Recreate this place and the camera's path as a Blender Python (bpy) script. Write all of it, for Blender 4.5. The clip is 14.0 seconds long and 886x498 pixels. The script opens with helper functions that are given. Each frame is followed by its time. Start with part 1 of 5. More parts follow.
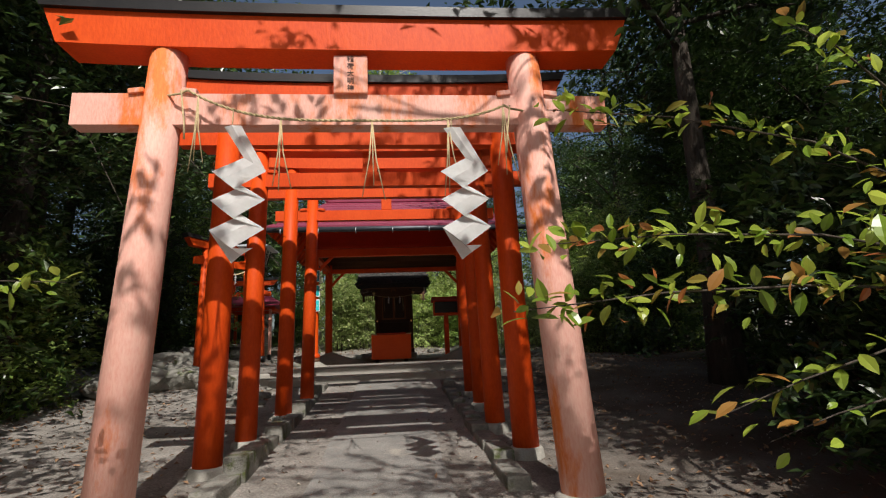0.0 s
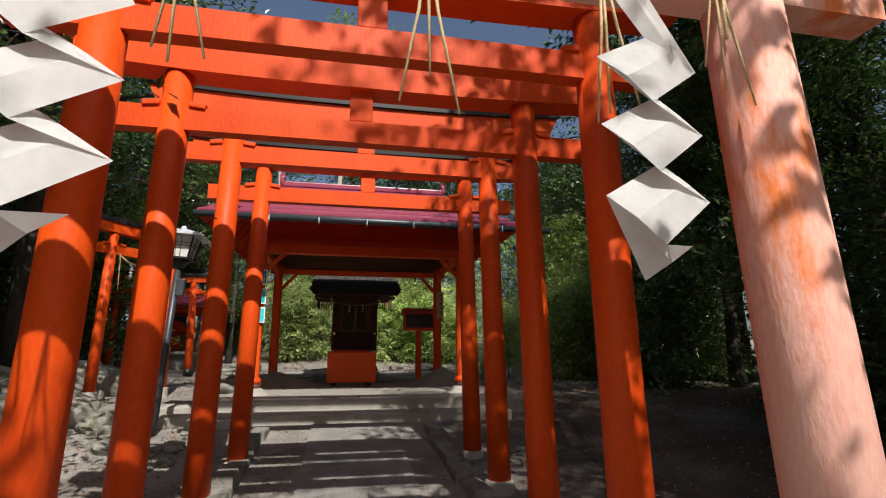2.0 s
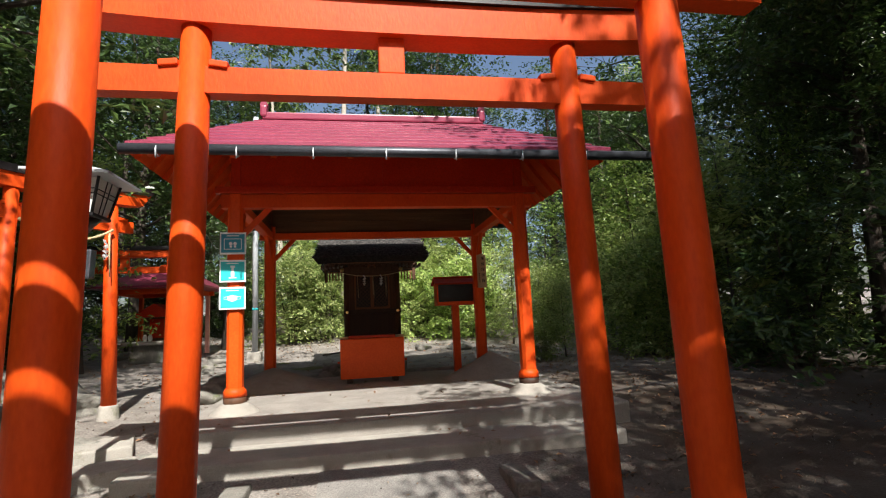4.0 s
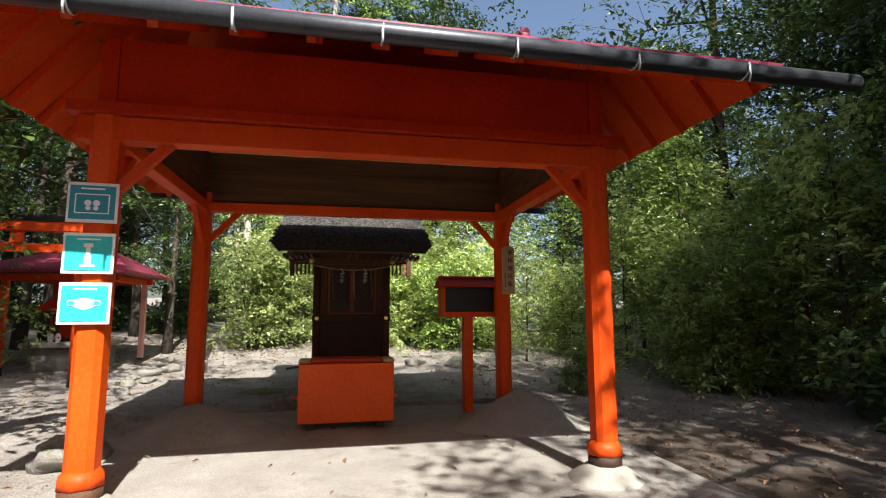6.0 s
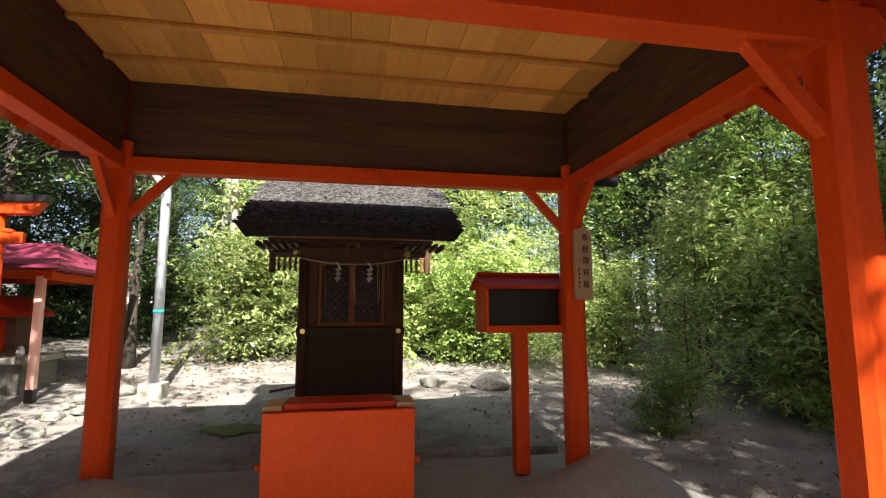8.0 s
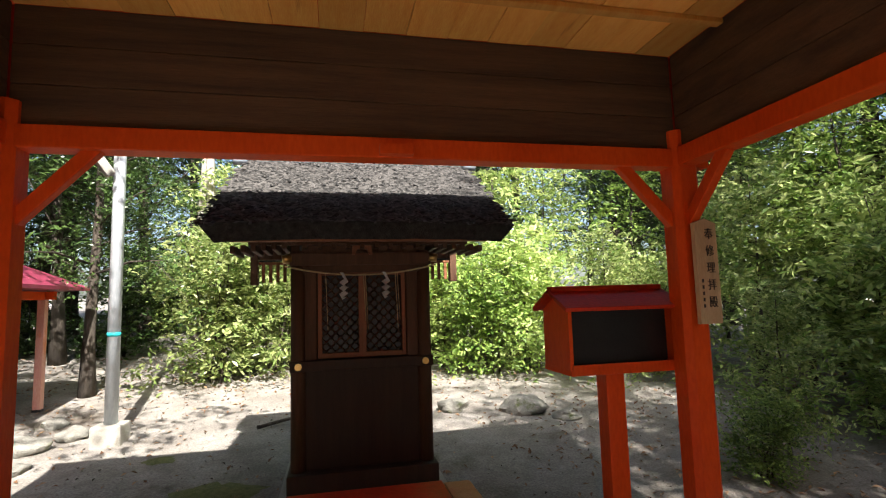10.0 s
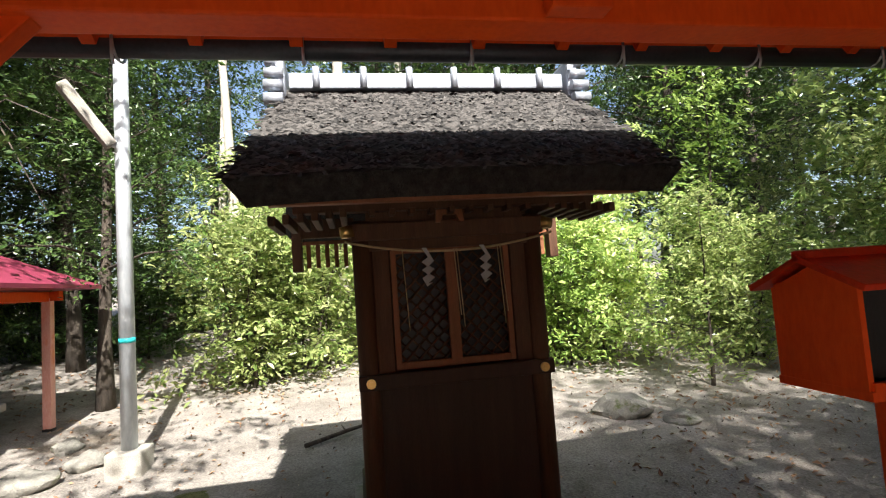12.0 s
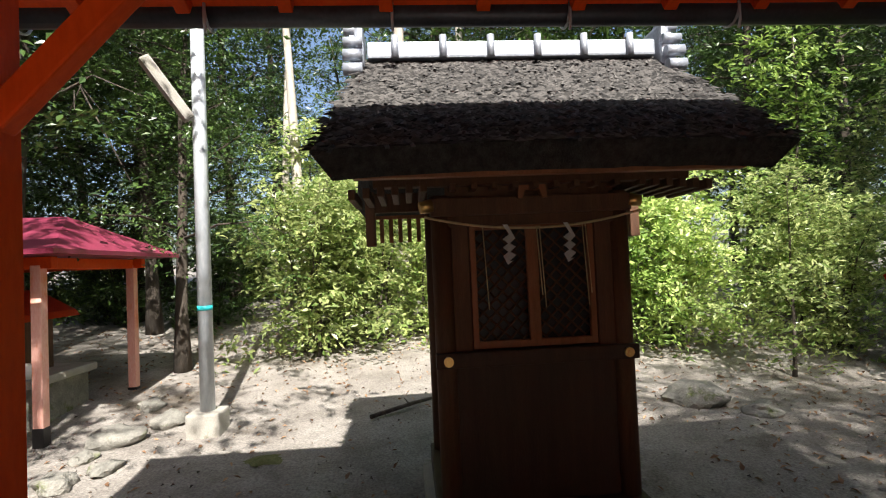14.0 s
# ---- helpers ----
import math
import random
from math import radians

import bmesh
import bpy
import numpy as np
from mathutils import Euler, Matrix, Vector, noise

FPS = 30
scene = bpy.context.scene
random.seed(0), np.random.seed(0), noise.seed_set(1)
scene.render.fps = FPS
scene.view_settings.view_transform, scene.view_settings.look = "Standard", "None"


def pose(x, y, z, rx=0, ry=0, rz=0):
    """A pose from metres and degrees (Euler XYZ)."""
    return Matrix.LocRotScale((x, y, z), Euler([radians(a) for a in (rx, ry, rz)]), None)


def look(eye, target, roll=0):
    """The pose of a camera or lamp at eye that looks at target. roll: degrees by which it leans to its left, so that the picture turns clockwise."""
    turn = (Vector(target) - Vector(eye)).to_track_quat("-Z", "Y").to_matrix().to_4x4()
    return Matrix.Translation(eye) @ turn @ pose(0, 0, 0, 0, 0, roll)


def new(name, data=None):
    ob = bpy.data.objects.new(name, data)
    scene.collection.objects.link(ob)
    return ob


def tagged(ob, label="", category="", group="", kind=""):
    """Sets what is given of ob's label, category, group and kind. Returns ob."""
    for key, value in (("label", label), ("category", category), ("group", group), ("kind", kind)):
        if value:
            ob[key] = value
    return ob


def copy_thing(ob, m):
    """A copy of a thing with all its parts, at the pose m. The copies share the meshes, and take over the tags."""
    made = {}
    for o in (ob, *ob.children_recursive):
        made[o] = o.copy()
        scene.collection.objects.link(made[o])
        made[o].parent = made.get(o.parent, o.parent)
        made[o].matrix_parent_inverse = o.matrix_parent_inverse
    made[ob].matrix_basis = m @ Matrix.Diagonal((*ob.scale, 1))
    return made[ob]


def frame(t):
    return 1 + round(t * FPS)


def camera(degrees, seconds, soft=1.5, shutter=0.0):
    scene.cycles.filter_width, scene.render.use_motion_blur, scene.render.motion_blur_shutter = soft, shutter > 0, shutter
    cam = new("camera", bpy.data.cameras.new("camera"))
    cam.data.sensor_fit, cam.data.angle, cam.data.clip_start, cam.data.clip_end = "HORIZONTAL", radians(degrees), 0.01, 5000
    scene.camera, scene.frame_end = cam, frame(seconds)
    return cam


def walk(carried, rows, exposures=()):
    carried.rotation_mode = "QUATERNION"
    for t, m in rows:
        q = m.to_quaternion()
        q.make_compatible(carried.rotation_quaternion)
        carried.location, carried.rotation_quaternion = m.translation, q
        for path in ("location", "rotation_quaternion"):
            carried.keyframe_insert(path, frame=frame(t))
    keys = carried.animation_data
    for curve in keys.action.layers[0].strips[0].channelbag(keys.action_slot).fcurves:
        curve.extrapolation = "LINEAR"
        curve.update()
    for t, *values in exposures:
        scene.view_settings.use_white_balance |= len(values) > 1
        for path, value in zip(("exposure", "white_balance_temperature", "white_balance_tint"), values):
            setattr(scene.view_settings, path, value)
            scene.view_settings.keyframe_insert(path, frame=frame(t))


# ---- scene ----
cam = camera(82.4, 14.0, soft=1.15)
PATH = [
    (0, (0.624, -0.654, 1.283), (0.814, 1.298, 1.676), -2.4),
    (0.5, (0.445, -0.135, 1.452), (0.62, 1.817, 1.85), -0.1),
    (1, (0.407, 0.366, 1.517), (0.548, 2.337, 1.829), -1.6),
    (1.5, (0.313, 0.946, 1.556), (0.569, 2.91, 1.835), -0.6),
    (2, (0.312, 1.365, 1.669), (0.687, 3.287, 2.074), -0.1),
    (2.5, (0.333, 1.935, 1.782), (0.625, 3.88, 2.145), -2.6),
    (3, (0.229, 2.54, 1.897), (0.55, 4.503, 2.106), -0.9),
    (3.5, (0.268, 3.24, 1.92), (0.544, 5.205, 2.173), -1.9),
    (4, (0.284, 3.856, 1.954), (0.625, 5.809, 2.221), -2.6),
    (4.2, (0.29, 4.055, 2.007), (0.629, 6.003, 2.308), 0.2),
    (6.3, (0.456, 6.51, 2.2), (0.864, 8.453, 2.44), -0.7),
    (6.5, (0.468, 6.658, 2.174), (0.886, 8.588, 2.488), -1.7),
    (7, (0.462, 7.221, 2.165), (0.818, 9.174, 2.407), -4.2),
    (7.5, (0.432, 7.722, 2.284), (0.811, 9.674, 2.494), -0.8),
    (8, (0.523, 8.137, 2.303), (0.89, 10.088, 2.547), -0.0),
    (8.2, (0.558, 8.263, 2.33), (0.867, 10.219, 2.615), -1.5),
    (10.3, (0.273, 9.583, 2.598), (0.758, 11.518, 2.752), -1.7),
    (10.5, (0.209, 9.718, 2.624), (0.764, 11.636, 2.742), -0.9),
    (11, (0.171, 10.035, 2.625), (0.641, 11.975, 2.746), -3.2),
    (11.5, (0.11, 10.331, 2.599), (0.556, 12.278, 2.693), -3.8),
    (12, (0.068, 10.542, 2.573), (0.414, 12.506, 2.717), -4.0),
    (12.5, (0.062, 10.598, 2.546), (0.42, 12.555, 2.751), -1.1),
    (13, (-0.017, 10.636, 2.507), (0.192, 12.608, 2.769), 2.4),
    (13.5, (-0.065, 10.646, 2.598), (0.268, 12.598, 2.884), -0.8),
    (14, (-0.066, 10.642, 2.589), (0.077, 12.636, 2.65), -2.5),
]
walk(cam, [(t, look(eye, target, roll)) for t, eye, target, roll in PATH],
     exposures=[(0, -0.1), (2, 0.2), (4, 0.8), (6.5, 1.35), (8, 1.75), (10.5, 1.7), (12, 1.65), (14, 1.35)])

# ---- light ----
SUN_ELEV, SUN_AZ = 48.0, 171.0          # azimuth clockwise from +y
world = bpy.data.worlds.new("world")
scene.world = world
world.use_nodes = True
wn = world.node_tree
sky = wn.nodes.new("ShaderNodeTexSky")
sky.sky_type, sky.sun_disc = "NISHITA", False
sky.sun_elevation, sky.sun_rotation = radians(SUN_ELEV), radians(SUN_AZ)
sky.dust_density = 3.0
wn.links.new(sky.outputs[0], wn.nodes["Background"].inputs[0])
wn.nodes["Background"].inputs[1].default_value = 0.085
sd = bpy.data.lights.new("sun", "SUN")
sd.energy, sd.angle, sd.color = 5.0, radians(0.6), (1.0, 0.955, 0.89)
sun = new("sun", sd)
az, el = radians(SUN_AZ), radians(SUN_ELEV)
to_sun = Vector((math.sin(az) * math.cos(el), math.cos(az) * math.cos(el), math.sin(el)))
sun.matrix_world = look(to_sun * 40, (0, 0, 0))

# ---- materials ----


def mat(name, a, b, scale=6.0, rough=0.6, bump=0.15, fine=90.0, metal=0.0, stretch=(1, 1, 1), c=None, cover=0.6, spec=0.35, patch=1.3, per_object=0.0, grit=0.35):
    m = bpy.data.materials.new(name)
    m.use_nodes = True
    nt = m.node_tree
    p = nt.nodes["Principled BSDF"]
    co = nt.nodes.new("ShaderNodeTexCoord")
    mp = nt.nodes.new("ShaderNodeMapping")
    mp.inputs["Scale"].default_value = stretch
    nt.links.new(co.outputs["Object"], mp.inputs["Vector"])
    n1 = nt.nodes.new("ShaderNodeTexNoise")
    n1.inputs["Scale"].default_value, n1.inputs["Detail"].default_value, n1.inputs["Roughness"].default_value = scale, 6, 0.65
    nt.links.new(mp.outputs[0], n1.inputs["Vector"])
    ramp = nt.nodes.new("ShaderNodeValToRGB")
    ramp.color_ramp.elements[0].position, ramp.color_ramp.elements[1].position = 0.32, 0.68
    ramp.color_ramp.elements[0].color, ramp.color_ramp.elements[1].color = (*a, 1), (*b, 1)
    nt.links.new(n1.outputs["Fac"], ramp.inputs[0])
    out = ramp.outputs[0]
    n2 = nt.nodes.new("ShaderNodeTexNoise")
    n2.inputs["Scale"].default_value, n2.inputs["Detail"].default_value = fine, 4
    nt.links.new(mp.outputs[0], n2.inputs["Vector"])
    if c is not None:
        n3 = nt.nodes.new("ShaderNodeTexNoise")
        n3.inputs["Scale"].default_value, n3.inputs["Detail"].default_value, n3.inputs["Roughness"].default_value = patch, 8, 0.7
        nt.links.new(mp.outputs[0], n3.inputs["Vector"])
        r3 = nt.nodes.new("ShaderNodeValToRGB")
        r3.color_ramp.elements[0].position, r3.color_ramp.elements[1].position = cover, cover + 0.1
        nt.links.new(n3.outputs["Fac"], r3.inputs[0])
        mx = nt.nodes.new("ShaderNodeMixRGB")
        mx.inputs[2].default_value = (*c, 1)
        nt.links.new(r3.outputs[0], mx.inputs[0])
        nt.links.new(out, mx.inputs[1])
        out = mx.outputs[0]
    mul = nt.nodes.new("ShaderNodeMixRGB")
    mul.blend_type = "OVERLAY"
    mul.inputs[0].default_value = grit
    nt.links.new(out, mul.inputs[1])
    nt.links.new(n2.outputs["Fac"], mul.inputs[2])
    out = mul.outputs[0]
    if per_object:
        oi = nt.nodes.new("ShaderNodeObjectInfo")
        hv = nt.nodes.new("ShaderNodeHueSaturation")
        mr = nt.nodes.new("ShaderNodeMapRange")
        mr.inputs[3].default_value, mr.inputs[4].default_value = 1 - per_object, 1 + per_object
        nt.links.new(oi.outputs["Random"], mr.inputs[0])
        nt.links.new(mr.outputs[0], hv.inputs["Value"])
        nt.links.new(out, hv.inputs["Color"])
        out = hv.outputs[0]
    nt.links.new(out, p.inputs["Base Color"])
    p.inputs["Roughness"].default_value, p.inputs["Metallic"].default_value = rough, metal
    p.inputs["Specular IOR Level"].default_value = spec
    if bump:
        bp = nt.nodes.new("ShaderNodeBump")
        bp.inputs["Strength"].default_value, bp.inputs["Distance"].default_value = bump, 0.02
        ad = nt.nodes.new("ShaderNodeMath")
        ad.operation = "ADD"
        nt.links.new(n1.outputs["Fac"], ad.inputs[0])
        nt.links.new(n2.outputs["Fac"], ad.inputs[1])
        nt.links.new(ad.outputs[0], bp.inputs["Height"])
        nt.links.new(bp.outputs[0], p.inputs["Normal"])
    return m


def leaf_mat(name, a, b, through_light=0.35, rough=0.35):
    """Foliage: each leaf its own tone, some light passes through."""
    m = bpy.data.materials.new(name)
    m.use_nodes = True
    nt = m.node_tree
    p = nt.nodes["Principled BSDF"]
    geo = nt.nodes.new("ShaderNodeNewGeometry")
    ramp = nt.nodes.new("ShaderNodeValToRGB")
    ramp.color_ramp.elements[0].color, ramp.color_ramp.elements[1].color = (*a, 1), (*b, 1)
    nt.links.new(geo.outputs["Random Per Island"], ramp.inputs[0])
    oi = nt.nodes.new("ShaderNodeObjectInfo")
    hv = nt.nodes.new("ShaderNodeHueSaturation")
    mr = nt.nodes.new("ShaderNodeMapRange")
    mr.inputs[3].default_value, mr.inputs[4].default_value = 0.75, 1.25
    nt.links.new(oi.outputs["Random"], mr.inputs[0])
    nt.links.new(mr.outputs[0], hv.inputs["Value"])
    nt.links.new(ramp.outputs[0], hv.inputs["Color"])
    nt.links.new(hv.outputs[0], p.inputs["Base Color"])
    p.inputs["Roughness"].default_value = rough
    tr = nt.nodes.new("ShaderNodeBsdfTranslucent")
    nt.links.new(hv.outputs[0], tr.inputs[0])
    mx = nt.nodes.new("ShaderNodeMixShader")
    mx.inputs[0].default_value = through_light
    nt.links.new(p.outputs[0], mx.inputs[1])
    nt.links.new(tr.outputs[0], mx.inputs[2])
    nt.links.new(mx.outputs[0], nt.nodes["Material Output"].inputs["Surface"])
    return m


VERMILION = mat("vermilion_paint", (0.63, 0.058, 0.005), (0.73, 0.086, 0.009), 3.0, 0.5, 0.08, 60, stretch=(1, 1, 0.35), c=(0.78, 0.11, 0.02), cover=0.66, spec=0.2)
VERMILION_DARK = mat("red_paint", (0.42, 0.026, 0.005), (0.50, 0.034, 0.007), 2.5, 0.45, 0.08, 50, spec=0.2)
# offering box paint; also the sunlit tone put into one post
ORANGE = mat("orange_red_and_sunlit_paint", (0.72, 0.078, 0.006), (0.80, 0.10, 0.010), 2.5, 0.45, 0.06, 40, spec=0.2)
FADED = mat("faded_pink_paint", (0.80, 0.46, 0.38), (0.78, 0.37, 0.29), 5.0, 0.7, 0.12, 80, stretch=(1, 1, 0.3), c=(0.74, 0.19, 0.045), cover=0.52, patch=2.6)
BLACK = mat("black_lacquer_and_dark_fill", (0.012, 0.011, 0.012), (0.022, 0.02, 0.02), 6, 0.35, 0.05)
DARK_WOOD = mat("dark_weathered_board", (0.055, 0.028, 0.016), (0.13, 0.068, 0.034), 3.0, 0.75, 0.25, 60, stretch=(0.25, 1, 5), c=(0.14, 0.085, 0.05), cover=0.64)
CEIL_WOOD = mat("pale_cedar_board", (0.74, 0.33, 0.07), (0.82, 0.43, 0.11), 4.0, 0.6, 0.12, 40, stretch=(6, 0.5, 1), c=(0.40, 0.14, 0.03), cover=0.62, per_object=0.22, spec=0.15)
SHRINE_WOOD = mat("old_brown_wood", (0.075, 0.034, 0.018), (0.125, 0.058, 0.03), 4.0, 0.65, 0.25, 70, stretch=(5, 5, 0.4))
SHRINE_DARK = mat("near_black_wood", (0.035, 0.017, 0.011), (0.055, 0.028, 0.017), 4.0, 0.6, 0.2, 70, stretch=(5, 5, 0.4))
DOOR_WOOD = mat("reddish_door_wood", (0.20, 0.075, 0.032), (0.28, 0.11, 0.05), 4.0, 0.6, 0.15, 70, stretch=(5, 5, 0.5))
PALE_WOOD = mat("bare_pale_wood", (0.50, 0.33, 0.18), (0.62, 0.44, 0.26), 4.0, 0.65, 0.1, 60, stretch=(4, 4, 0.4))
BARK_ROOF = mat("cypress_bark_thatch", (0.012, 0.011, 0.010), (0.055, 0.05, 0.047), 26.0, 0.85, 0.9, 150, stretch=(1, 0.6, 1), c=(0.14, 0.12, 0.105), cover=0.68, patch=40)
METAL_ROOF = mat("purple_red_sheet_metal", (0.23, 0.034, 0.07), (0.29, 0.05, 0.09), 2.0, 0.32, 0.04, 60, c=(0.35, 0.09, 0.11), cover=0.63)
ZINC = mat("grey_zinc", (0.30, 0.33, 0.38), (0.38, 0.41, 0.46), 5.0, 0.42, 0.05, 60, metal=0.35)
STEEL = mat("galvanised_steel", (0.52, 0.56, 0.60), (0.62, 0.65, 0.68), 5.0, 0.5, 0.05, 60, metal=0.3, stretch=(1, 1, 0.3))
DARK_STEEL = mat("dark_grey_steel", (0.05, 0.055, 0.065), (0.08, 0.085, 0.10), 5.0, 0.4, 0.05, 60, metal=0.4)
BRASS = mat("brass", (0.65, 0.42, 0.14), (0.75, 0.5, 0.2), 8, 0.3, 0.05, metal=1.0)
CONCRETE = mat("concrete", (0.30, 0.285, 0.25), (0.40, 0.375, 0.33), 4.0, 0.9, 0.3, 120, c=(0.20, 0.20, 0.14), cover=0.6, patch=2.5)
PATH_CONC = mat("path_concrete", (0.19, 0.182, 0.17), (0.30, 0.285, 0.26), 3.0, 0.9, 0.5, 90, c=(0.36, 0.33, 0.285), cover=0.58, grit=0.65)
STONE = mat("mossy_stone", (0.15, 0.145, 0.125), (0.30, 0.285, 0.25), 5.0, 0.9, 0.6, 60, c=(0.10, 0.12, 0.035), cover=0.56, patch=3.5)
EARTH = mat("sandy_earth", (0.17, 0.15, 0.13), (0.32, 0.295, 0.265), 2.2, 0.95, 0.8, 55, c=(0.13, 0.108, 0.085), cover=0.57, patch=0.9, grit=0.75)
SAND = mat("pale_sand", (0.26, 0.24, 0.215), (0.34, 0.318, 0.285), 3.0, 0.95, 0.4, 110, c=(0.22, 0.20, 0.17), cover=0.58, grit=0.6)
MOSS = mat("moss", (0.10, 0.11, 0.04), (0.19, 0.19, 0.08), 20.0, 0.95, 0.6, 120)
PAPER = mat("white_paper", (0.78, 0.78, 0.77), (0.84, 0.84, 0.83), 3.0, 0.8, 0.04, 40)
ROPE = mat("straw_rope", (0.50, 0.38, 0.20), (0.64, 0.51, 0.30), 40.0, 0.9, 0.4, 200)
SIGN_WHITE = mat("sign_white", (0.78, 0.80, 0.80), (0.84, 0.85, 0.85), 3.0, 0.35, 0.0)
SIGN_CYAN = mat("sign_turquoise", (0.03, 0.50, 0.53), (0.04, 0.56, 0.58), 3.0, 0.35, 0.0)
SIGN_BLUE = mat("sign_petrol", (0.02, 0.24, 0.33), (0.025, 0.28, 0.37), 3.0, 0.35, 0.0)
INK = mat("ink", (0.03, 0.022, 0.018), (0.05, 0.035, 0.03), 8, 0.7, 0.0)
LAMP_PANE = mat("milky_pane", (0.66, 0.66, 0.62), (0.76, 0.76, 0.72), 4, 0.4, 0.0)
TRUNK = mat("dark_bark", (0.045, 0.035, 0.028), (0.11, 0.09, 0.07), 8.0, 0.9, 0.9, 60, stretch=(2, 2, 0.4))
PALE_TRUNK = mat("pale_bark", (0.36, 0.32, 0.27), (0.52, 0.48, 0.42), 6.0, 0.85, 0.5, 60, stretch=(2, 2, 0.4), c=(0.22, 0.19, 0.15), cover=0.62)
LITTER = leaf_mat("dry_leaf", (0.16, 0.075, 0.035), (0.42, 0.26, 0.15), 0.1, 0.8)
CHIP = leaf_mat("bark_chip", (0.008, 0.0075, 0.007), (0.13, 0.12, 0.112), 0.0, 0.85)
LITTER_DARK = leaf_mat("wood_scrap", (0.05, 0.038, 0.028), (0.36, 0.31, 0.26), 0.05, 0.9)
# leaf tones also carry light: darker for shaded woodland, paler for sunlit shrubs
LEAF_DARK = leaf_mat("shade_dark_evergreen_leaf", (0.022, 0.05, 0.014), (0.09, 0.15, 0.035), 0.25, 0.33)
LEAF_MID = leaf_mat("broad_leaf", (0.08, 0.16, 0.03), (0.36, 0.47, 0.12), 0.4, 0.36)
LEAF_LIGHT = leaf_mat("sun_pale_young_leaf", (0.16, 0.27, 0.06), (0.64, 0.70, 0.29), 0.5, 0.3)
LEAF_NEAR = leaf_mat("glossy_leaf", (0.15, 0.26, 0.025), (0.46, 0.54, 0.08), 0.4, 0.28)
LEAF_TURN = leaf_mat("turning_leaf", (0.30, 0.26, 0.05), (0.45, 0.14, 0.05), 0.4, 0.3)

# right-hand soil: brown humus, darkened by position to carry some shade too
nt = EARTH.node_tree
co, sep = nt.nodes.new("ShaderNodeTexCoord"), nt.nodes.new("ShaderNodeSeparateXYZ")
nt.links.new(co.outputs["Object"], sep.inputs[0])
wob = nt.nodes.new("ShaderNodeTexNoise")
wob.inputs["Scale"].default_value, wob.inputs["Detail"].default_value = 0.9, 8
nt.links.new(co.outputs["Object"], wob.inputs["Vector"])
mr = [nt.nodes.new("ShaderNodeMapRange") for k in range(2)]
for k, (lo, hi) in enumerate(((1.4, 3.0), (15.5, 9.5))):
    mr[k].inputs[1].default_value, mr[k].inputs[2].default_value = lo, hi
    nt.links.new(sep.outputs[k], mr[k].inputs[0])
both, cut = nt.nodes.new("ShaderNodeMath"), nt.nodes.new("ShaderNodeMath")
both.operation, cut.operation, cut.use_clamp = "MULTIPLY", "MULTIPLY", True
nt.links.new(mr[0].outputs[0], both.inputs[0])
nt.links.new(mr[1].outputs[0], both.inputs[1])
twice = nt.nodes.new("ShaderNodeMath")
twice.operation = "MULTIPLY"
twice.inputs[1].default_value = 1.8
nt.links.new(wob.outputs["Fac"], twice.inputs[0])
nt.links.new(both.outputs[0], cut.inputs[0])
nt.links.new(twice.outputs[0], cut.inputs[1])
humus_shade = nt.nodes.new("ShaderNodeMixRGB")
humus_shade.inputs[2].default_value = (0.075, 0.052, 0.036, 1)
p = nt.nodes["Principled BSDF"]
nt.links.new(p.inputs["Base Color"].links[0].from_socket, humus_shade.inputs[1])
nt.links.new(cut.outputs[0], humus_shade.inputs[0])
nt.links.new(humus_shade.outputs[0], p.inputs["Base Color"])

# ---- shape helpers ----


def box(bm, x, y, z, sx, sy, sz, bevel=0.0, m=None):
    """A box by its middle and size, with its edges eased."""
    geom = bmesh.ops.create_cube(bm, size=1.0)["verts"]
    mm = Matrix.Translation((x, y, z)) @ (m or Matrix()) @ Matrix.Diagonal((sx, sy, sz, 1))
    bmesh.ops.transform(bm, matrix=mm, verts=geom)
    if bevel:
        edges = list({e for v in geom for e in v.link_edges})
        bmesh.ops.bevel(bm, geom=edges, offset=bevel, segments=2, affect="EDGES", profile=0.6)
    return bm


def tube(bm, points, radii, sides=12, caps=True):
    """A round bar through points, with a radius at each."""
    pts = [Vector(p) for p in points]
    rings = []
    for i, p in enumerate(pts):
        d = (pts[min(i + 1, len(pts) - 1)] - pts[max(i - 1, 0)]).normalized()
        side = d.cross(Vector((0, 1, 0)) if abs(d.y) < 0.9 else Vector((1, 0, 0))).normalized()
        up = side.cross(d)
        r = radii[i] if isinstance(radii, (list, tuple)) else radii
        rings.append([bm.verts.new(p + (side * math.cos(2 * math.pi * k / sides) + up * math.sin(2 * math.pi * k / sides)) * r) for k in range(sides)])
    for a, b in zip(rings, rings[1:]):
        for k in range(sides):
            f = bm.faces.new((a[k], a[(k + 1) % sides], b[(k + 1) % sides], b[k]))
            f.smooth = True
    if caps:
        bm.faces.new(rings[0][::-1])
        bm.faces.new(rings[-1])
    return bm


def prism(bm, profile, y0, y1, axis="y"):
    """A solid with the given outline (u, z), drawn out along an axis."""
    def at(u, w, z):
        return (u, w, z) if axis == "y" else (w, u, z)
    a = [bm.verts.new(at(u, y0, z)) for u, z in profile]
    b = [bm.verts.new(at(u, y1, z)) for u, z in profile]
    n = len(profile)
    bm.faces.new(a[::-1])
    bm.faces.new(b)
    for i in range(n):
        bm.faces.new((a[i], a[(i + 1) % n], b[(i + 1) % n], b[i]))
    return bm


def finish(name, bm, material):
    bmesh.ops.recalc_face_normals(bm, faces=bm.faces)
    me = bpy.data.meshes.new(name)
    bm.to_mesh(me)
    bm.free()
    me.materials.append(material)
    return me


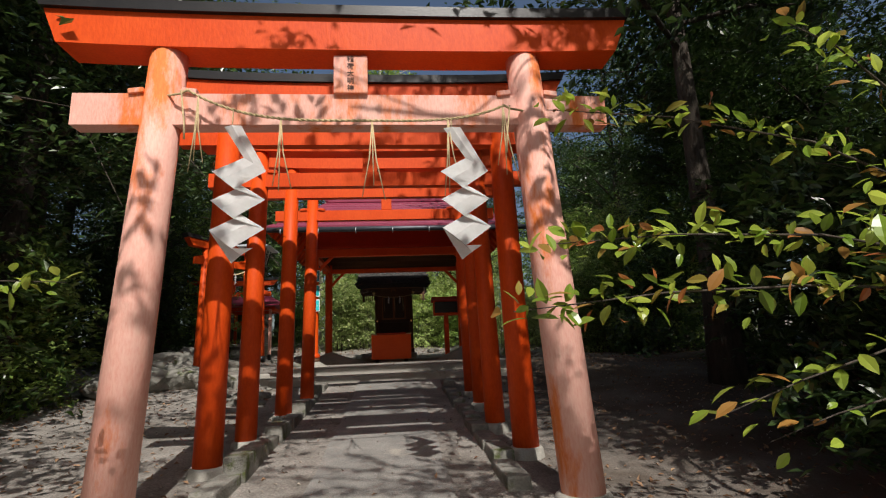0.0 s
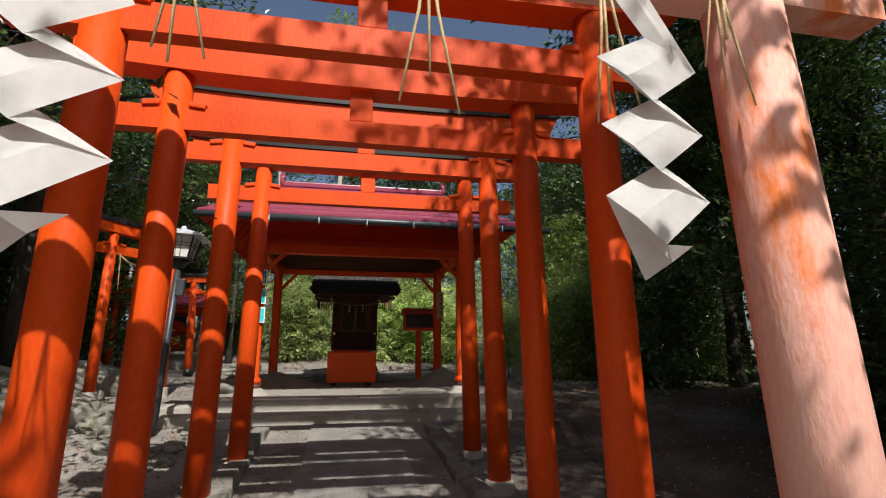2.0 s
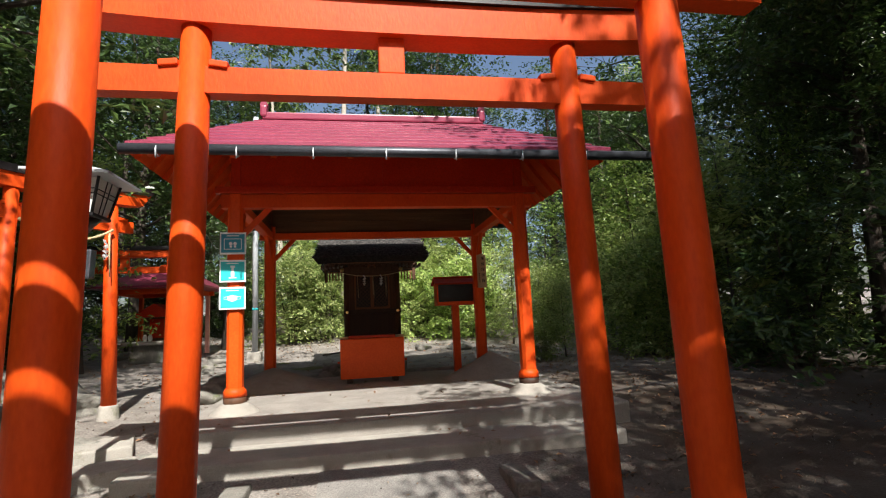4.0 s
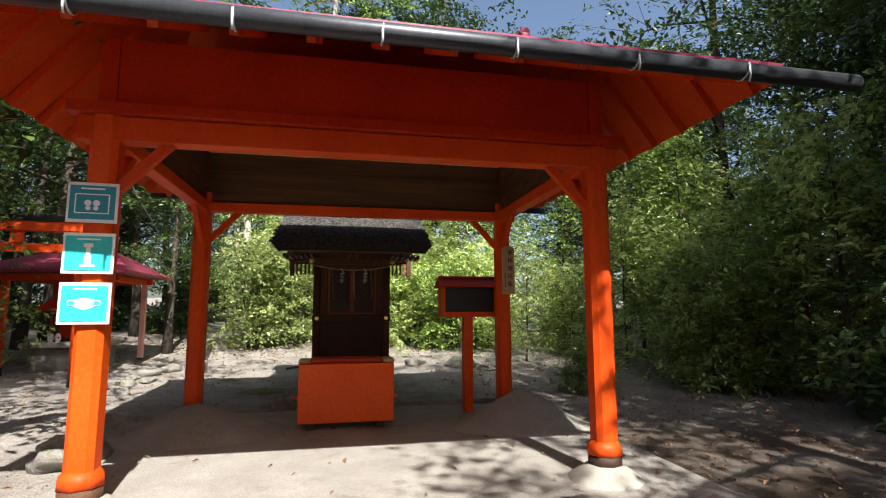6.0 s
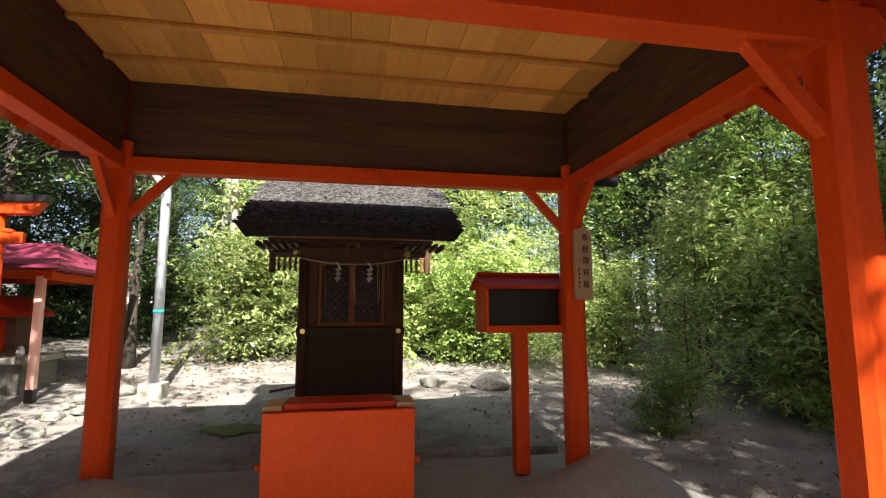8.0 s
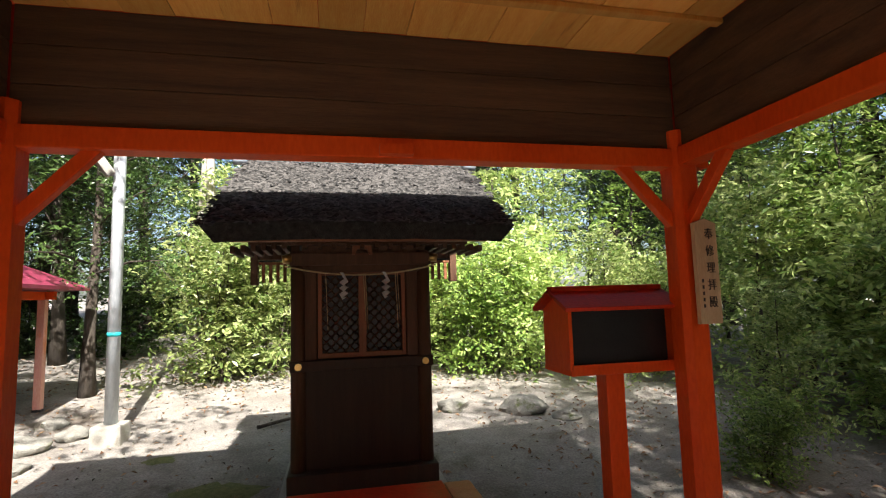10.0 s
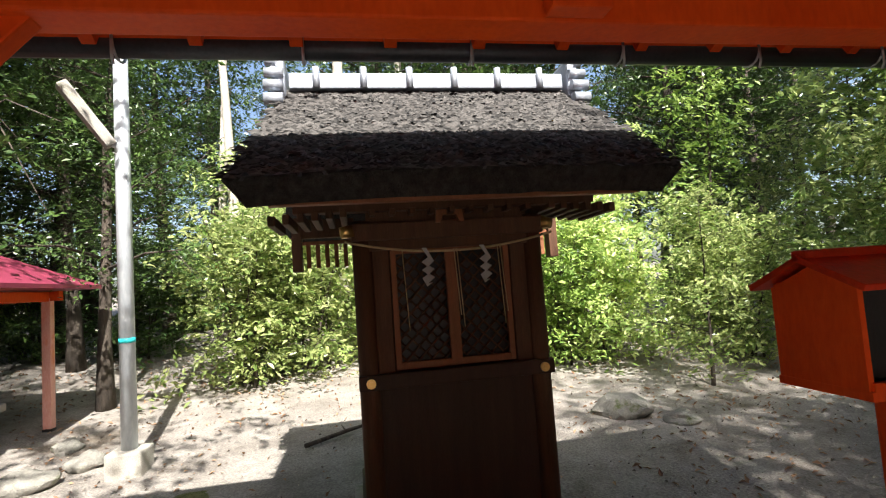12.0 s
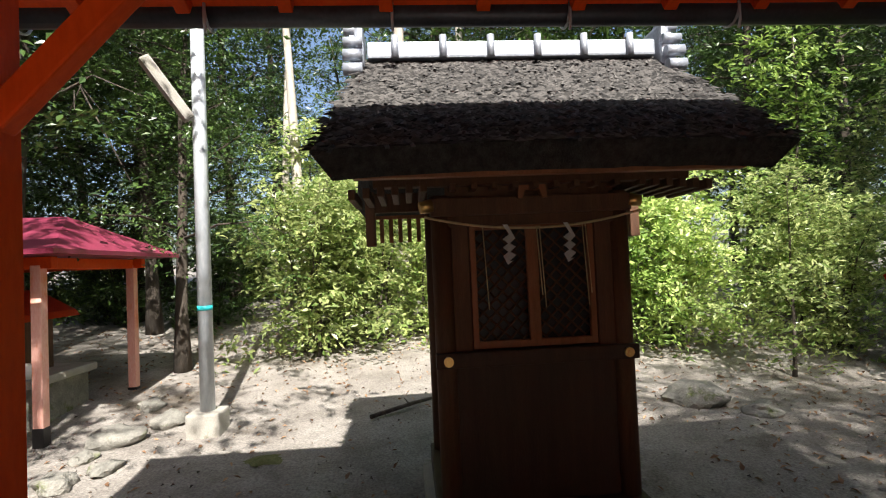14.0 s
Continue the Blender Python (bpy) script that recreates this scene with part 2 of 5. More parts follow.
def part(name, bm, material, parent, label=""):
    ob = new(name, finish(name, bm, material))
    ob.parent = parent
    if label:
        ob["label"] = label
    return ob


def thing(name, label, category, group="", at=(0, 0, 0), turn=0.0):
    e = new(name)
    e.empty_display_size = 0.1
    e.matrix_world = pose(*at, 0, 0, turn)
    return tagged(e, label, category, group)


def B():
    return bmesh.new()


def setting(name, bm, material, label, category="structure"):
    ob = new(name, finish(name, bm, material))
    return tagged(ob, label, category, kind="structure")


# ---- ground ----
PROFILE_Y = (-60.0, -20.0, -6.0, -0.7, 2.7, 5.0, 7.0, 8.0, 8.6, 9.2, 12.4, 14.0, 16.0, 19.0, 30.0, 80.0)
PROFILE_Z = (-3.0, -2.0, -0.85, -0.14, 0.33, 0.50, 0.68, 0.82, 0.87, 0.98, 1.06, 1.14, 1.26, 1.55, 2.2, 4.0)


def gz(x, y):
    """The ground's height."""
    z = float(np.interp(y, PROFILE_Y, PROFILE_Z))
    side = max(0.0, abs(x - 0.4) - 1.2)
    z += 0.05 * noise.noise((x * 0.5, y * 0.5, 0)) * min(1.0, side) + 0.02 * noise.noise((x * 2.1, y * 2.1, 3)) * min(1.0, side + 0.25)
    if x > 2.6:
        z += 0.06 * min(6.0, x - 2.6) * max(0.0, min(1.0, (10.5 - y) / 4.0))
    if x < -2.0:
        z += 0.03 * min(6.0, -2.0 - x)
    return z


def build_ground():
    xs = np.unique(np.concatenate([np.linspace(-400, -30, 12), np.linspace(-30, -6, 25), np.linspace(-6, 8, 113), np.linspace(8, 30, 23), np.linspace(30, 400, 12)]))
    ys = np.unique(np.concatenate([np.linspace(-400, -30, 12), np.linspace(-30, -3, 19), np.linspace(-3, 21, 193), np.linspace(21, 40, 20), np.linspace(40, 400, 12)]))
    verts = [(x, y, gz(x, y)) for y in ys for x in xs]
    n = len(xs)
    faces = [(j * n + i, j * n + i + 1, (j + 1) * n + i + 1, (j + 1) * n + i) for j in range(len(ys) - 1) for i in range(n - 1)]
    me = bpy.data.meshes.new("ground")
    me.from_pydata(verts, [], faces)
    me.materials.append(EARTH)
    for p in me.polygons:
        p.use_smooth = True
    tagged(new("ground", me), "bare sandy earth with leaf litter and roots", "ground", kind="structure")


build_ground()
bm = B()
ys = np.linspace(-3.0, 7.98, 45)
prev = None
for y in ys:
    z = float(np.interp(y, PROFILE_Y, PROFILE_Z)) + 0.018
    row = [bm.verts.new((-0.02 + 0.02 * noise.noise((0, y * 1.5, 0)), y, z - 0.06)), bm.verts.new((-0.02 + 0.02 * noise.noise((0, y * 1.5, 0)), y, z)), bm.verts.new((0.98 + 0.03 * noise.noise((5, y * 1.5, 0)), y, z)), bm.verts.new((0.98 + 0.03 * noise.noise((5, y * 1.5, 0)), y, z - 0.06))]
    if prev:
        for k in range(3):
            bm.faces.new((prev[k], prev[k + 1], row[k + 1], row[k]))
    prev = row
setting("pavement", bm, PATH_CONC, "worn grey concrete path between the gates", "path")
bm = B()
box(bm, 0.55, 8.34, 0.82, 4.0, 0.58, 0.24, 0.025)
setting("step_1", bm, CONCRETE, "low worn concrete step before the platform", "step")
bm = B()
box(bm, 0.75, 10.55, 0.92, 4.3, 3.9, 0.30, 0.03)
setting("platform", bm, SAND, "low pale concrete platform strewn with sand", "platform")

# ---- gates ----


def torii(name, y, cx, inner, r, z_nuki, z_kas, half_nuki, half_kas, z_left, z_right, material, label, group, h_nuki=0.15, h_kas=0.2, flare=0.05, batter=0.05, base=True, depth=0.13, turn=0.0, at=None):
    """A two-post gate: posts on concrete bases, top beam with a black cap, tie beam with wedges, short strut."""
    g = thing(name, label, "torii gate", group, at or (cx, y, 0), turn)
    for s, zb in ((-1, z_left), (1, z_right)):
        xb, xt = s * (inner + r + batter), s * (inner + r * 0.9)
        part("post", tube(B(), [(xb, 0, zb), (xb + (xt - xb) * 0.5, 0, (zb + z_kas) / 2), (xt, 0, z_kas + 0.03)], [r, r * 0.94, r * 0.86], 20), material, g)
        if base:
            part("base", tube(B(), [(xb, 0, zb - 0.45), (xb, 0, zb - 0.17), (xb, 0, zb - 0.01), (xb, 0, zb + 0.012)], [r * 1.65, r * 1.5, r * 1.3, r * 1.15], 16), CONCRETE, g, "grey concrete post base")
        for e in (-1, 1):
            part("wedge", box(B(), xt + e * (r * 0.9 + 0.045), -depth * 0.15, z_nuki + h_nuki + 0.014, 0.10, depth * 0.7, 0.036, 0.006, Matrix.Rotation(e * 0.12, 4, "Y")), material, g)
    def beam(half, z, h, d, up, cut=0.0):
        bm = B()
        rings = []
        n = 16
        for i in range(n + 1):
            u = -1 + 2 * i / n
            x, dz = u * half, up * abs(u) ** 3
            c = cut * u if i in (0, n) else 0.0
            rings.append([bm.verts.new((x, -d / 2, z + dz)), bm.verts.new((x, d / 2, z + dz)), bm.verts.new((x + c, d / 2, z + h + dz)), bm.verts.new((x + c, -d / 2, z + h + dz))])
        for a, b in zip(rings, rings[1:]):
            for k in range(4):
                bm.faces.new((a[k], a[(k + 1) % 4], b[(k + 1) % 4], b[k]))
        bm.faces.new(rings[0][::-1])
        bm.faces.new(rings[-1])
        bmesh.ops.bevel(bm, geom=[e for e in bm.edges if e.is_manifold and e.calc_face_angle(0) > 0.9], offset=0.006, segments=1, affect="EDGES")
        return bm
    part("top_beam", beam(half_kas, z_kas, h_kas, depth * 1.5, flare, 0.10), VERMILION, g)
    part("cap", beam(half_kas + 0.11, z_kas + h_kas + 0.003, 0.075, depth * 1.9, flare, 0.03), BLACK, g, "black lacquered cap of the top beam")
    part("tie_beam", beam(half_nuki, z_nuki, h_nuki, depth * 0.75, 0.0), material, g)
    part("strut", box(B(), 0, 0, (z_nuki + h_nuki + z_kas) / 2 + 0.002, 0.15, depth * 0.7, z_kas - z_nuki - h_nuki - 0.004, 0.006), material, g)
    return g


RED_LABEL = "vermilion wooden torii gate on concrete bases, black cap"
g1 = torii("torii_gate", 2.70, 0.345, 1.125, 0.14, 2.835, 3.365, 1.83, 1.93, 0.30, 0.36, FADED, "sun-faded pink and orange torii gate with name plaque", "", 0.225, 0.25, 0.03, 0.17, depth=0.17)
for y, cx, inner, r, zn, hn, hk, zl, zr in (
        (3.70, 0.40, 1.11, 0.11, 3.12, 1.62, 1.72, 0.46, 0.47),
        (4.59, 0.377, 1.06, 0.10, 3.035, 1.66, 1.74, 0.51, 0.55),
        (5.68, 0.454, 1.027, 0.096, 3.25, 1.60, 1.70, 0.61, 0.64),
        (6.667, 0.516, 0.992, 0.092, 3.213, 1.60, 1.69, 0.68, 0.70)):
    torii("torii_gate", y, cx, inner, r, zn, zn + 0.37, hn, hk, zl, zr, VERMILION, RED_LABEL, "red gates over the path")

# name plaque
bm = B()
box(bm, 0, -0.075, 3.20, 0.235, 0.04, 0.285, 0.008)
plaque = part("plaque", bm, FADED, g1, "pale name plaque with carved characters")


def word(text, size, material, parent, at, name="lettering", turn_x=90):
    cu = bpy.data.curves.new(name, "FONT")
    cu.body, cu.size, cu.align_x, cu.align_y, cu.extrude = text, size, "CENTER", "CENTER", 0.0015
    tmp = new("text_source", cu)
    bpy.context.view_layer.update()
    me = bpy.data.meshes.new_from_object(tmp.evaluated_get(bpy.context.evaluated_depsgraph_get()))
    bpy.data.objects.remove(tmp)
    me.materials.clear()
    me.materials.append(material)
    ob = new(name, me)
    ob.parent = parent
    ob.matrix_local = pose(*at, turn_x, 0, 0)
    return ob


for i, ch in enumerate("稲荷大明神"):
    word(ch, 0.05, INK, plaque, (0, -0.0975, 3.31 - 0.055 * i))

# ---- rope with paper streamers on the first gate ----
rope = thing("shimenawa_rope", "thin twisted straw rope with white zigzag paper streamers", "rope", "", (0.345, 2.50, 0))


def sag(u):
    """The rope's line across the gate, u from -1 to 1."""
    return Vector((u * 1.06, 0.05 * u * u, 2.80 + 0.24 * max(0.0, -u) ** 3.0 + 0.14 * max(0.0, u) ** 4))


bm = B()
for s in range(2):
    pts = []
    for i in range(121):
        u = -1 + 2 * i / 120
        a = u * 90 + s * math.pi
        pts.append(sag(u) + Vector((0, math.cos(a) * 0.006, math.sin(a) * 0.006)))
    tube(bm, pts, 0.006, 5)
part("rope", bm, ROPE, rope)
for s in (-1, 1):
    bm = B()
    tube(bm, [sag(s), Vector((s * 1.10, 0.06, sag(s).z - 0.02)), Vector((s * 1.36, 0.17, sag(s).z + 0.0)), Vector((s * 1.42, 0.30, sag(s).z - 0.1))], 0.009, 6)
    tube(bm, [Vector((s * 1.10, 0.05, sag(s).z)), Vector((s * 1.06, 0.03, sag(s).z - 0.25)), Vector((s * 1.05, 0.02, sag(s).z - 0.36))], 0.006, 5)
    part("knot", bm, ROPE, rope)


def zigzag(scale, flip=1):
    """A folded paper streamer: one strip that turns back on itself, each fold lower than the last."""
    bm = B()
    edges = [((-0.045, 0.0, 0.0), (0.05, 0.0, 0.0))]
    for k in range(3):
        d = -0.157 * k
        edges.append(((0.07, 0.0, -0.185 + d), (0.19, 0.01, -0.265 + d)))
        edges.append(((-0.07, -0.06, -0.275 + d), (0.05, -0.055, -0.375 + d)))
    edges.append(((0.025, 0.0, -0.755), (0.135, 0.0, -0.68)))
    rows_ = [[bm.verts.new(Vector(p) * scale) for p in (a, Vector(a).lerp(Vector(b), 0.5) + Vector((0, -0.012, 0)), b)] for a, b in edges]
    for a, b in zip(rows_, rows_[1:]):
        for k in range(2):
            bm.faces.new((a[k], a[k + 1], b[k + 1], b[k]))
    bmesh.ops.solidify(bm, geom=bm.faces[:], thickness=0.002)
    return bm


for u, fl, drop in ((-0.71, 1, 0.12), (0.64, 1, 0.07)):
    p = sag(u)
    ob = part("streamer", zigzag(1.2, fl), PAPER, rope, "white folded paper streamer")
    ob.matrix_local = pose(p.x, p.y - 0.01, p.z - drop, 0, 0, -8)
    part("streamer_cord", tube(B(), [p, p + Vector((0, -0.01, -drop - 0.01))], 0.004, 5), ROPE, rope)
for u in (-0.93, -0.42, 0.14, 0.62, 0.99):
    p = sag(u)
    bm = B()
    for k in range(3):
        dx = (k - 1) * 0.022 + random.uniform(-0.01, 0.01)
        L = random.uniform(0.42, 0.56)
        tube(bm, [p, p + Vector((dx * 0.8, -0.01 * k, -L * 0.5)), p + Vector((dx * 2.6, -0.01 * k, -L))], [0.005, 0.005, 0.003], 5)
    part("straw_tassel", bm, ROPE, rope)

# ---- pavilion ----
PX, PY0, PY1, PH = 0.615, 9.57, 11.77, 1.6       # middle, front posts, rear posts, half width
ZB = 3.225                                         # underside of the beams
YM = (PY0 + PY1) / 2
pav = thing("pavilion", "open red worship pavilion with purple-red metal hipped roof", "pavilion", "", (PX, YM, 1.07))


def pl(x, y, z):
    """From the world to the pavilion's own place."""
    return (x - PX, y - YM, z - 1.07)


for sx in (-1, 1):
    for yy in (PY0, PY1):
        x = PX + sx * PH
        foot = 1.30 if yy == PY0 else 1.06
        bm = B()
        prof = [(x + 0.078 * a, yy + 0.078 * b) for a, b in ((-1, -0.6), (-0.6, -1), (0.6, -1), (1, -0.6), (1, 0.6), (0.6, 1), (-0.6, 1), (-1, 0.6))]
        lo = [bm.verts.new(pl(u, v, foot)) for u, v in prof]
        hi = [bm.verts.new(pl(u, v, ZB + 0.2)) for u, v in prof]
        bm.faces.new(lo[::-1]), bm.faces.new(hi)
        for k in range(8):
            bm.faces.new((lo[k], lo[(k + 1) % 8], hi[(k + 1) % 8], hi[k]))
        # front left post is coloured brighter in place of the sun on it
        post = part("post", bm, ORANGE if (sx < 0 and yy == PY0) else VERMILION, pav)
        if yy == PY0:
            shoe = part("post_shoe", tube(B(), [pl(x, yy, 1.235), pl(x, yy, 1.29), pl(x, yy, 1.325)], [0.122, 0.118, 0.092], 8), VERMILION, pav, "painted collar at the foot of the post")
            part("band", tube(B(), [pl(x, yy, 1.14), pl(x, yy, 1.234)], [0.116, 0.118], 8), SHRINE_DARK if sx > 0 else SHRINE_WOOD, shoe, "dark band below the painted collar")
            part("footing", tube(B(), [pl(x, yy, 1.04), pl(x, yy, 1.08), pl(x, yy, 1.17)], [0.27, 0.25, 0.12], 10), CONCRETE, pav, "pale concrete footing")
        # knee braces
        for ax in (0, 1):
            s2 = -sx if ax == 0 else (1 if yy == PY0 else -1)
            a = Vector(pl(x + (s2 * 0.06 if ax == 0 else 0), yy + (s2 * 0.06 if ax else 0), ZB - 0.30))
            b = Vector(pl(x + (s2 * 0.36 if ax == 0 else 0), yy + (s2 * 0.36 if ax else 0), ZB + 0.02))
            d = b - a
            m = d.to_track_quat("Z", "Y").to_matrix().to_4x4()
            part("knee_brace", box(B(), *((a + b) / 2), 0.05, 0.06, d.length, 0.006, m), VERMILION, pav)
part("beam", box(B(), *pl(PX, PY0, ZB + 0.075), 2 * PH + 0.30, 0.13, 0.15, 0.008), VERMILION, pav)
part("beam", box(B(), *pl(PX, PY1, ZB + 0.05), 2 * PH + 0.30, 0.11, 0.10, 0.008), VERMILION, pav)
for sx in (-1, 1):
    part("beam", box(B(), *pl(PX + sx * PH, YM, ZB + 0.054), 0.11, PY1 - PY0 - 0.134, 0.10, 0.008), VERMILION, pav)
part("block", box(B(), *pl(PX + 0.04, PY1 - 0.09, ZB + 0.03), 0.16, 0.06, 0.05, 0.006), VERMILION, pav)
# boarded walls above the beams: red outside, dark inside
part("front_panel", box(B(), *pl(PX, PY0 - 0.03, ZB + 0.40), 2 * PH + 0.10, 0.03, 0.50, 0.004), VERMILION_DARK, pav, "dark red boarded panel above the beam")
for i in (-1, 0, 1):
    part("panel_seam", box(B(), *pl(PX + i * PH, PY0 - 0.052, ZB + 0.40), 0.10 if i else 0.014, 0.02, 0.50, 0.003), VERMILION_DARK, pav)
part("front_rail", box(B(), *pl(PX, PY0 - 0.06, ZB + 0.19), 2 * PH + 0.40, 0.10, 0.075, 0.008), VERMILION_DARK, pav)
part("rear_panel", box(B(), *pl(PX, PY1 + 0.03, ZB + 0.40), 2 * PH + 0.10, 0.03, 0.50, 0.004), VERMILION_DARK, pav)
for k in range(3):
    z = ZB + 0.105 + 0.088 + k * 0.176
    part("inner_board", box(B(), *pl(PX, PY1 - 0.012 - 0.002 * (k % 2), z), 2 * PH - 0.06, 0.03, 0.173, 0.004), DARK_WOOD, pav, "dark weathered board")
    part("inner_board", box(B(), *pl(PX, PY0 + 0.012 + 0.002 * (k % 2), z), 2 * PH - 0.06, 0.03, 0.173, 0.004), DARK_WOOD, pav)
    for sx in (-1, 1):
        part("inner_board", box(B(), *pl(PX + sx * (PH - 0.012), YM, z), 0.03, PY1 - PY0 - 0.07, 0.173, 0.004), DARK_WOOD, pav)
        if k == 0:
            part("side_panel", box(B(), *pl(PX + sx * (PH + 0.03), YM, ZB + 0.40), 0.03, PY1 - PY0 - 0.07, 0.50, 0.004), VERMILION_DARK, pav)
ZC = ZB + 0.62
NB = 15
for k in range(NB):
    w = (2 * PH - 0.08) / NB
    part("ceiling_board", box(B(), *pl(PX - PH + 0.04 + w * (k + 0.5), YM, ZC + 0.01 + 0.003 * (k % 2)), w - 0.003, PY1 - PY0 - 0.09, 0.015), CEIL_WOOD, pav, "pale cedar ceiling board")
for k in range(6):
    part("ceiling_batten", box(B(), *pl(PX, PY0 + 0.10 + k * 0.42, ZC - 0.012), 2 * PH - 0.07, 0.045, 0.025, 0.004), CEIL_WOOD, pav, "pale ceiling batten")
# roof
EX0, EX1, EY0, EY1, EZ = PX - 2.36, PX + 2.36, 8.65, 12.52, 3.60
RX0, RX1, RZ = PX - 1.5, PX + 1.5, 4.66


def roof_solid(bm, lift, thick):
    c = [(EX0, EY0), (EX1, EY0), (EX1, EY1), (EX0, EY1)]
    lo = [bm.verts.new(pl(x, y, EZ + lift - thick)) for x, y in c]
    hi = [bm.verts.new(pl(x, y, EZ + lift)) for x, y in c]
    rl, rh = [[bm.verts.new(pl(x, YM, RZ + lift + d)) for x in (RX0, RX1)] for d in (-thick, 0)]
    for e, r in ((lo, rl), (hi, rh)):
        bm.faces.new((e[0], e[1], r[1], r[0])), bm.faces.new((e[1], e[2], r[1])), bm.faces.new((e[2], e[3], r[0], r[1])), bm.faces.new((e[3], e[0], r[0]))
    for k in range(4):
        bm.faces.new((lo[k], lo[(k + 1) % 4], hi[(k + 1) % 4], hi[k]))
    return bm


part("roof_boarding", roof_solid(B(), 0, 0.03), VERMILION, pav, "vermilion boards under the eaves")
part("roof_sheet", roof_solid(B(), 0.034, 0.03), METAL_ROOF, pav, "purple-red sheet metal roof")
for k in range(9):                                  # lapped courses
    for s in (-1, 1):
        f = k / 9.0
        f1 = (k + 1) / 9.0 + 0.01
        bm = B()
        def at(fr, side, up):
            x = (EX0 + (RX0 - EX0) * fr) if side < 0 else (EX1 + (RX1 - EX1) * fr)
            y = (EY0 if s < 0 else EY1) + (YM - (EY0 if s < 0 else EY1)) * fr
            return pl(x, y, EZ + 0.036 + (RZ - EZ) * fr + up)
        q = [at(f, -1, 0.022), at(f, 1, 0.022), at(f1, 1, 0.004), at(f1, -1, 0.004)]
        q2 = [at(f, -1, 0.002), at(f, 1, 0.002), at(f1, 1, 0.001), at(f1, -1, 0.001)]
        a, b = [bm.verts.new(v) for v in q], [bm.verts.new(v) for v in q2]
        bm.faces.new(a), bm.faces.new(b[::-1])
        for i in range(4):
            bm.faces.new((a[i], a[(i + 1) % 4], b[(i + 1) % 4], b[i]))
        part("roof_course", bm, METAL_ROOF, pav)
part("ridge_cap", box(B(), *pl(PX, YM, RZ + 0.07), RX1 - RX0 + 0.04, 0.16, 0.10, 0.02), METAL_ROOF, pav)
for s in (-1, 1):
    bm = B()
    box(bm, *pl(PX + s * 1.5, YM, RZ + 0.13), 0.09, 0.20, 0.16, 0.03)
    tube(bm, [pl(PX + s * 1.5, YM - 0.06, RZ + 0.23), pl(PX + s * 1.5, YM + 0.06, RZ + 0.23)], 0.05, 10)
    part("ridge_end", bm, METAL_ROOF, pav)
# rafters
for k in range(13):
    x = EX0 + 0.2 + k * (EX1 - EX0 - 0.4) / 12
    for s, ye, yp in ((-1, EY0, PY0), (1, EY1, PY1)):
        reach = 0.88
        a, b = Vector(pl(x, ye + 0.03 * -s, EZ - 0.055)), Vector(pl(x, ye + -s * reach, EZ - 0.055 + reach * (RZ - EZ) / (YM - EY0)))
        lim = min(1.0, min(x - EX0, EX1 - x) * 2.2 / reach)
        b = a + (b - a) * lim
        d = b - a
        part("rafter", box(B(), *((a + b) / 2), 0.05, 0.055, d.length, 0.004, d.to_track_quat("Z", "Y").to_matrix().to_4x4()), VERMILION, pav)
for k in range(11):
    y = EY0 + 0.2 + k * (EY1 - EY0 - 0.4) / 10
    for s, xe in ((-1, EX0), (1, EX1)):
        reach = min(0.70, 0.40 * min(y - EY0, EY1 - y))
        a, b = Vector(pl(xe - s * 0.03, y, EZ - 0.055)), Vector(pl(xe - s * reach, y, EZ - 0.055 + reach * (RZ - EZ) / (RX0 - EX0)))
        d = b - a
        part("rafter", box(B(), *((a + b) / 2), 0.05, 0.055, d.length, 0.004, d.to_track_quat("Z", "Y").to_matrix().to_4x4()), VERMILION, pav)
# gutters with hooks
for s, ye in ((-1, EY0 - 0.05), (1, EY1 + 0.05)):
    ext = 0.45 if s < 0 else 0.1
    bm = B()
    tube(bm, [pl(EX0 - 0.02, ye, EZ - 0.03), pl(EX1 + ext, ye, EZ - 0.05)], 0.05, 12)
    gut = part("gutter", bm, DARK_STEEL, pav, "black plastic rain gutter")
    for k in range(7):
        x = EX0 + 0.3 + k * 0.68
        pts = [pl(x, ye + 0.062 * math.cos(a), EZ - 0.035 + 0.062 * math.sin(a)) for a in np.linspace(-0.3, -math.pi - 0.2, 9)]
        part("gutter_hook", tube(B(), pts + [pl(x, ye - 0.062, EZ - 0.10), pl(x, ye - 0.05, EZ - 0.13)], 0.006, 5), STEEL, pav)

# ---- notices on the front post ----


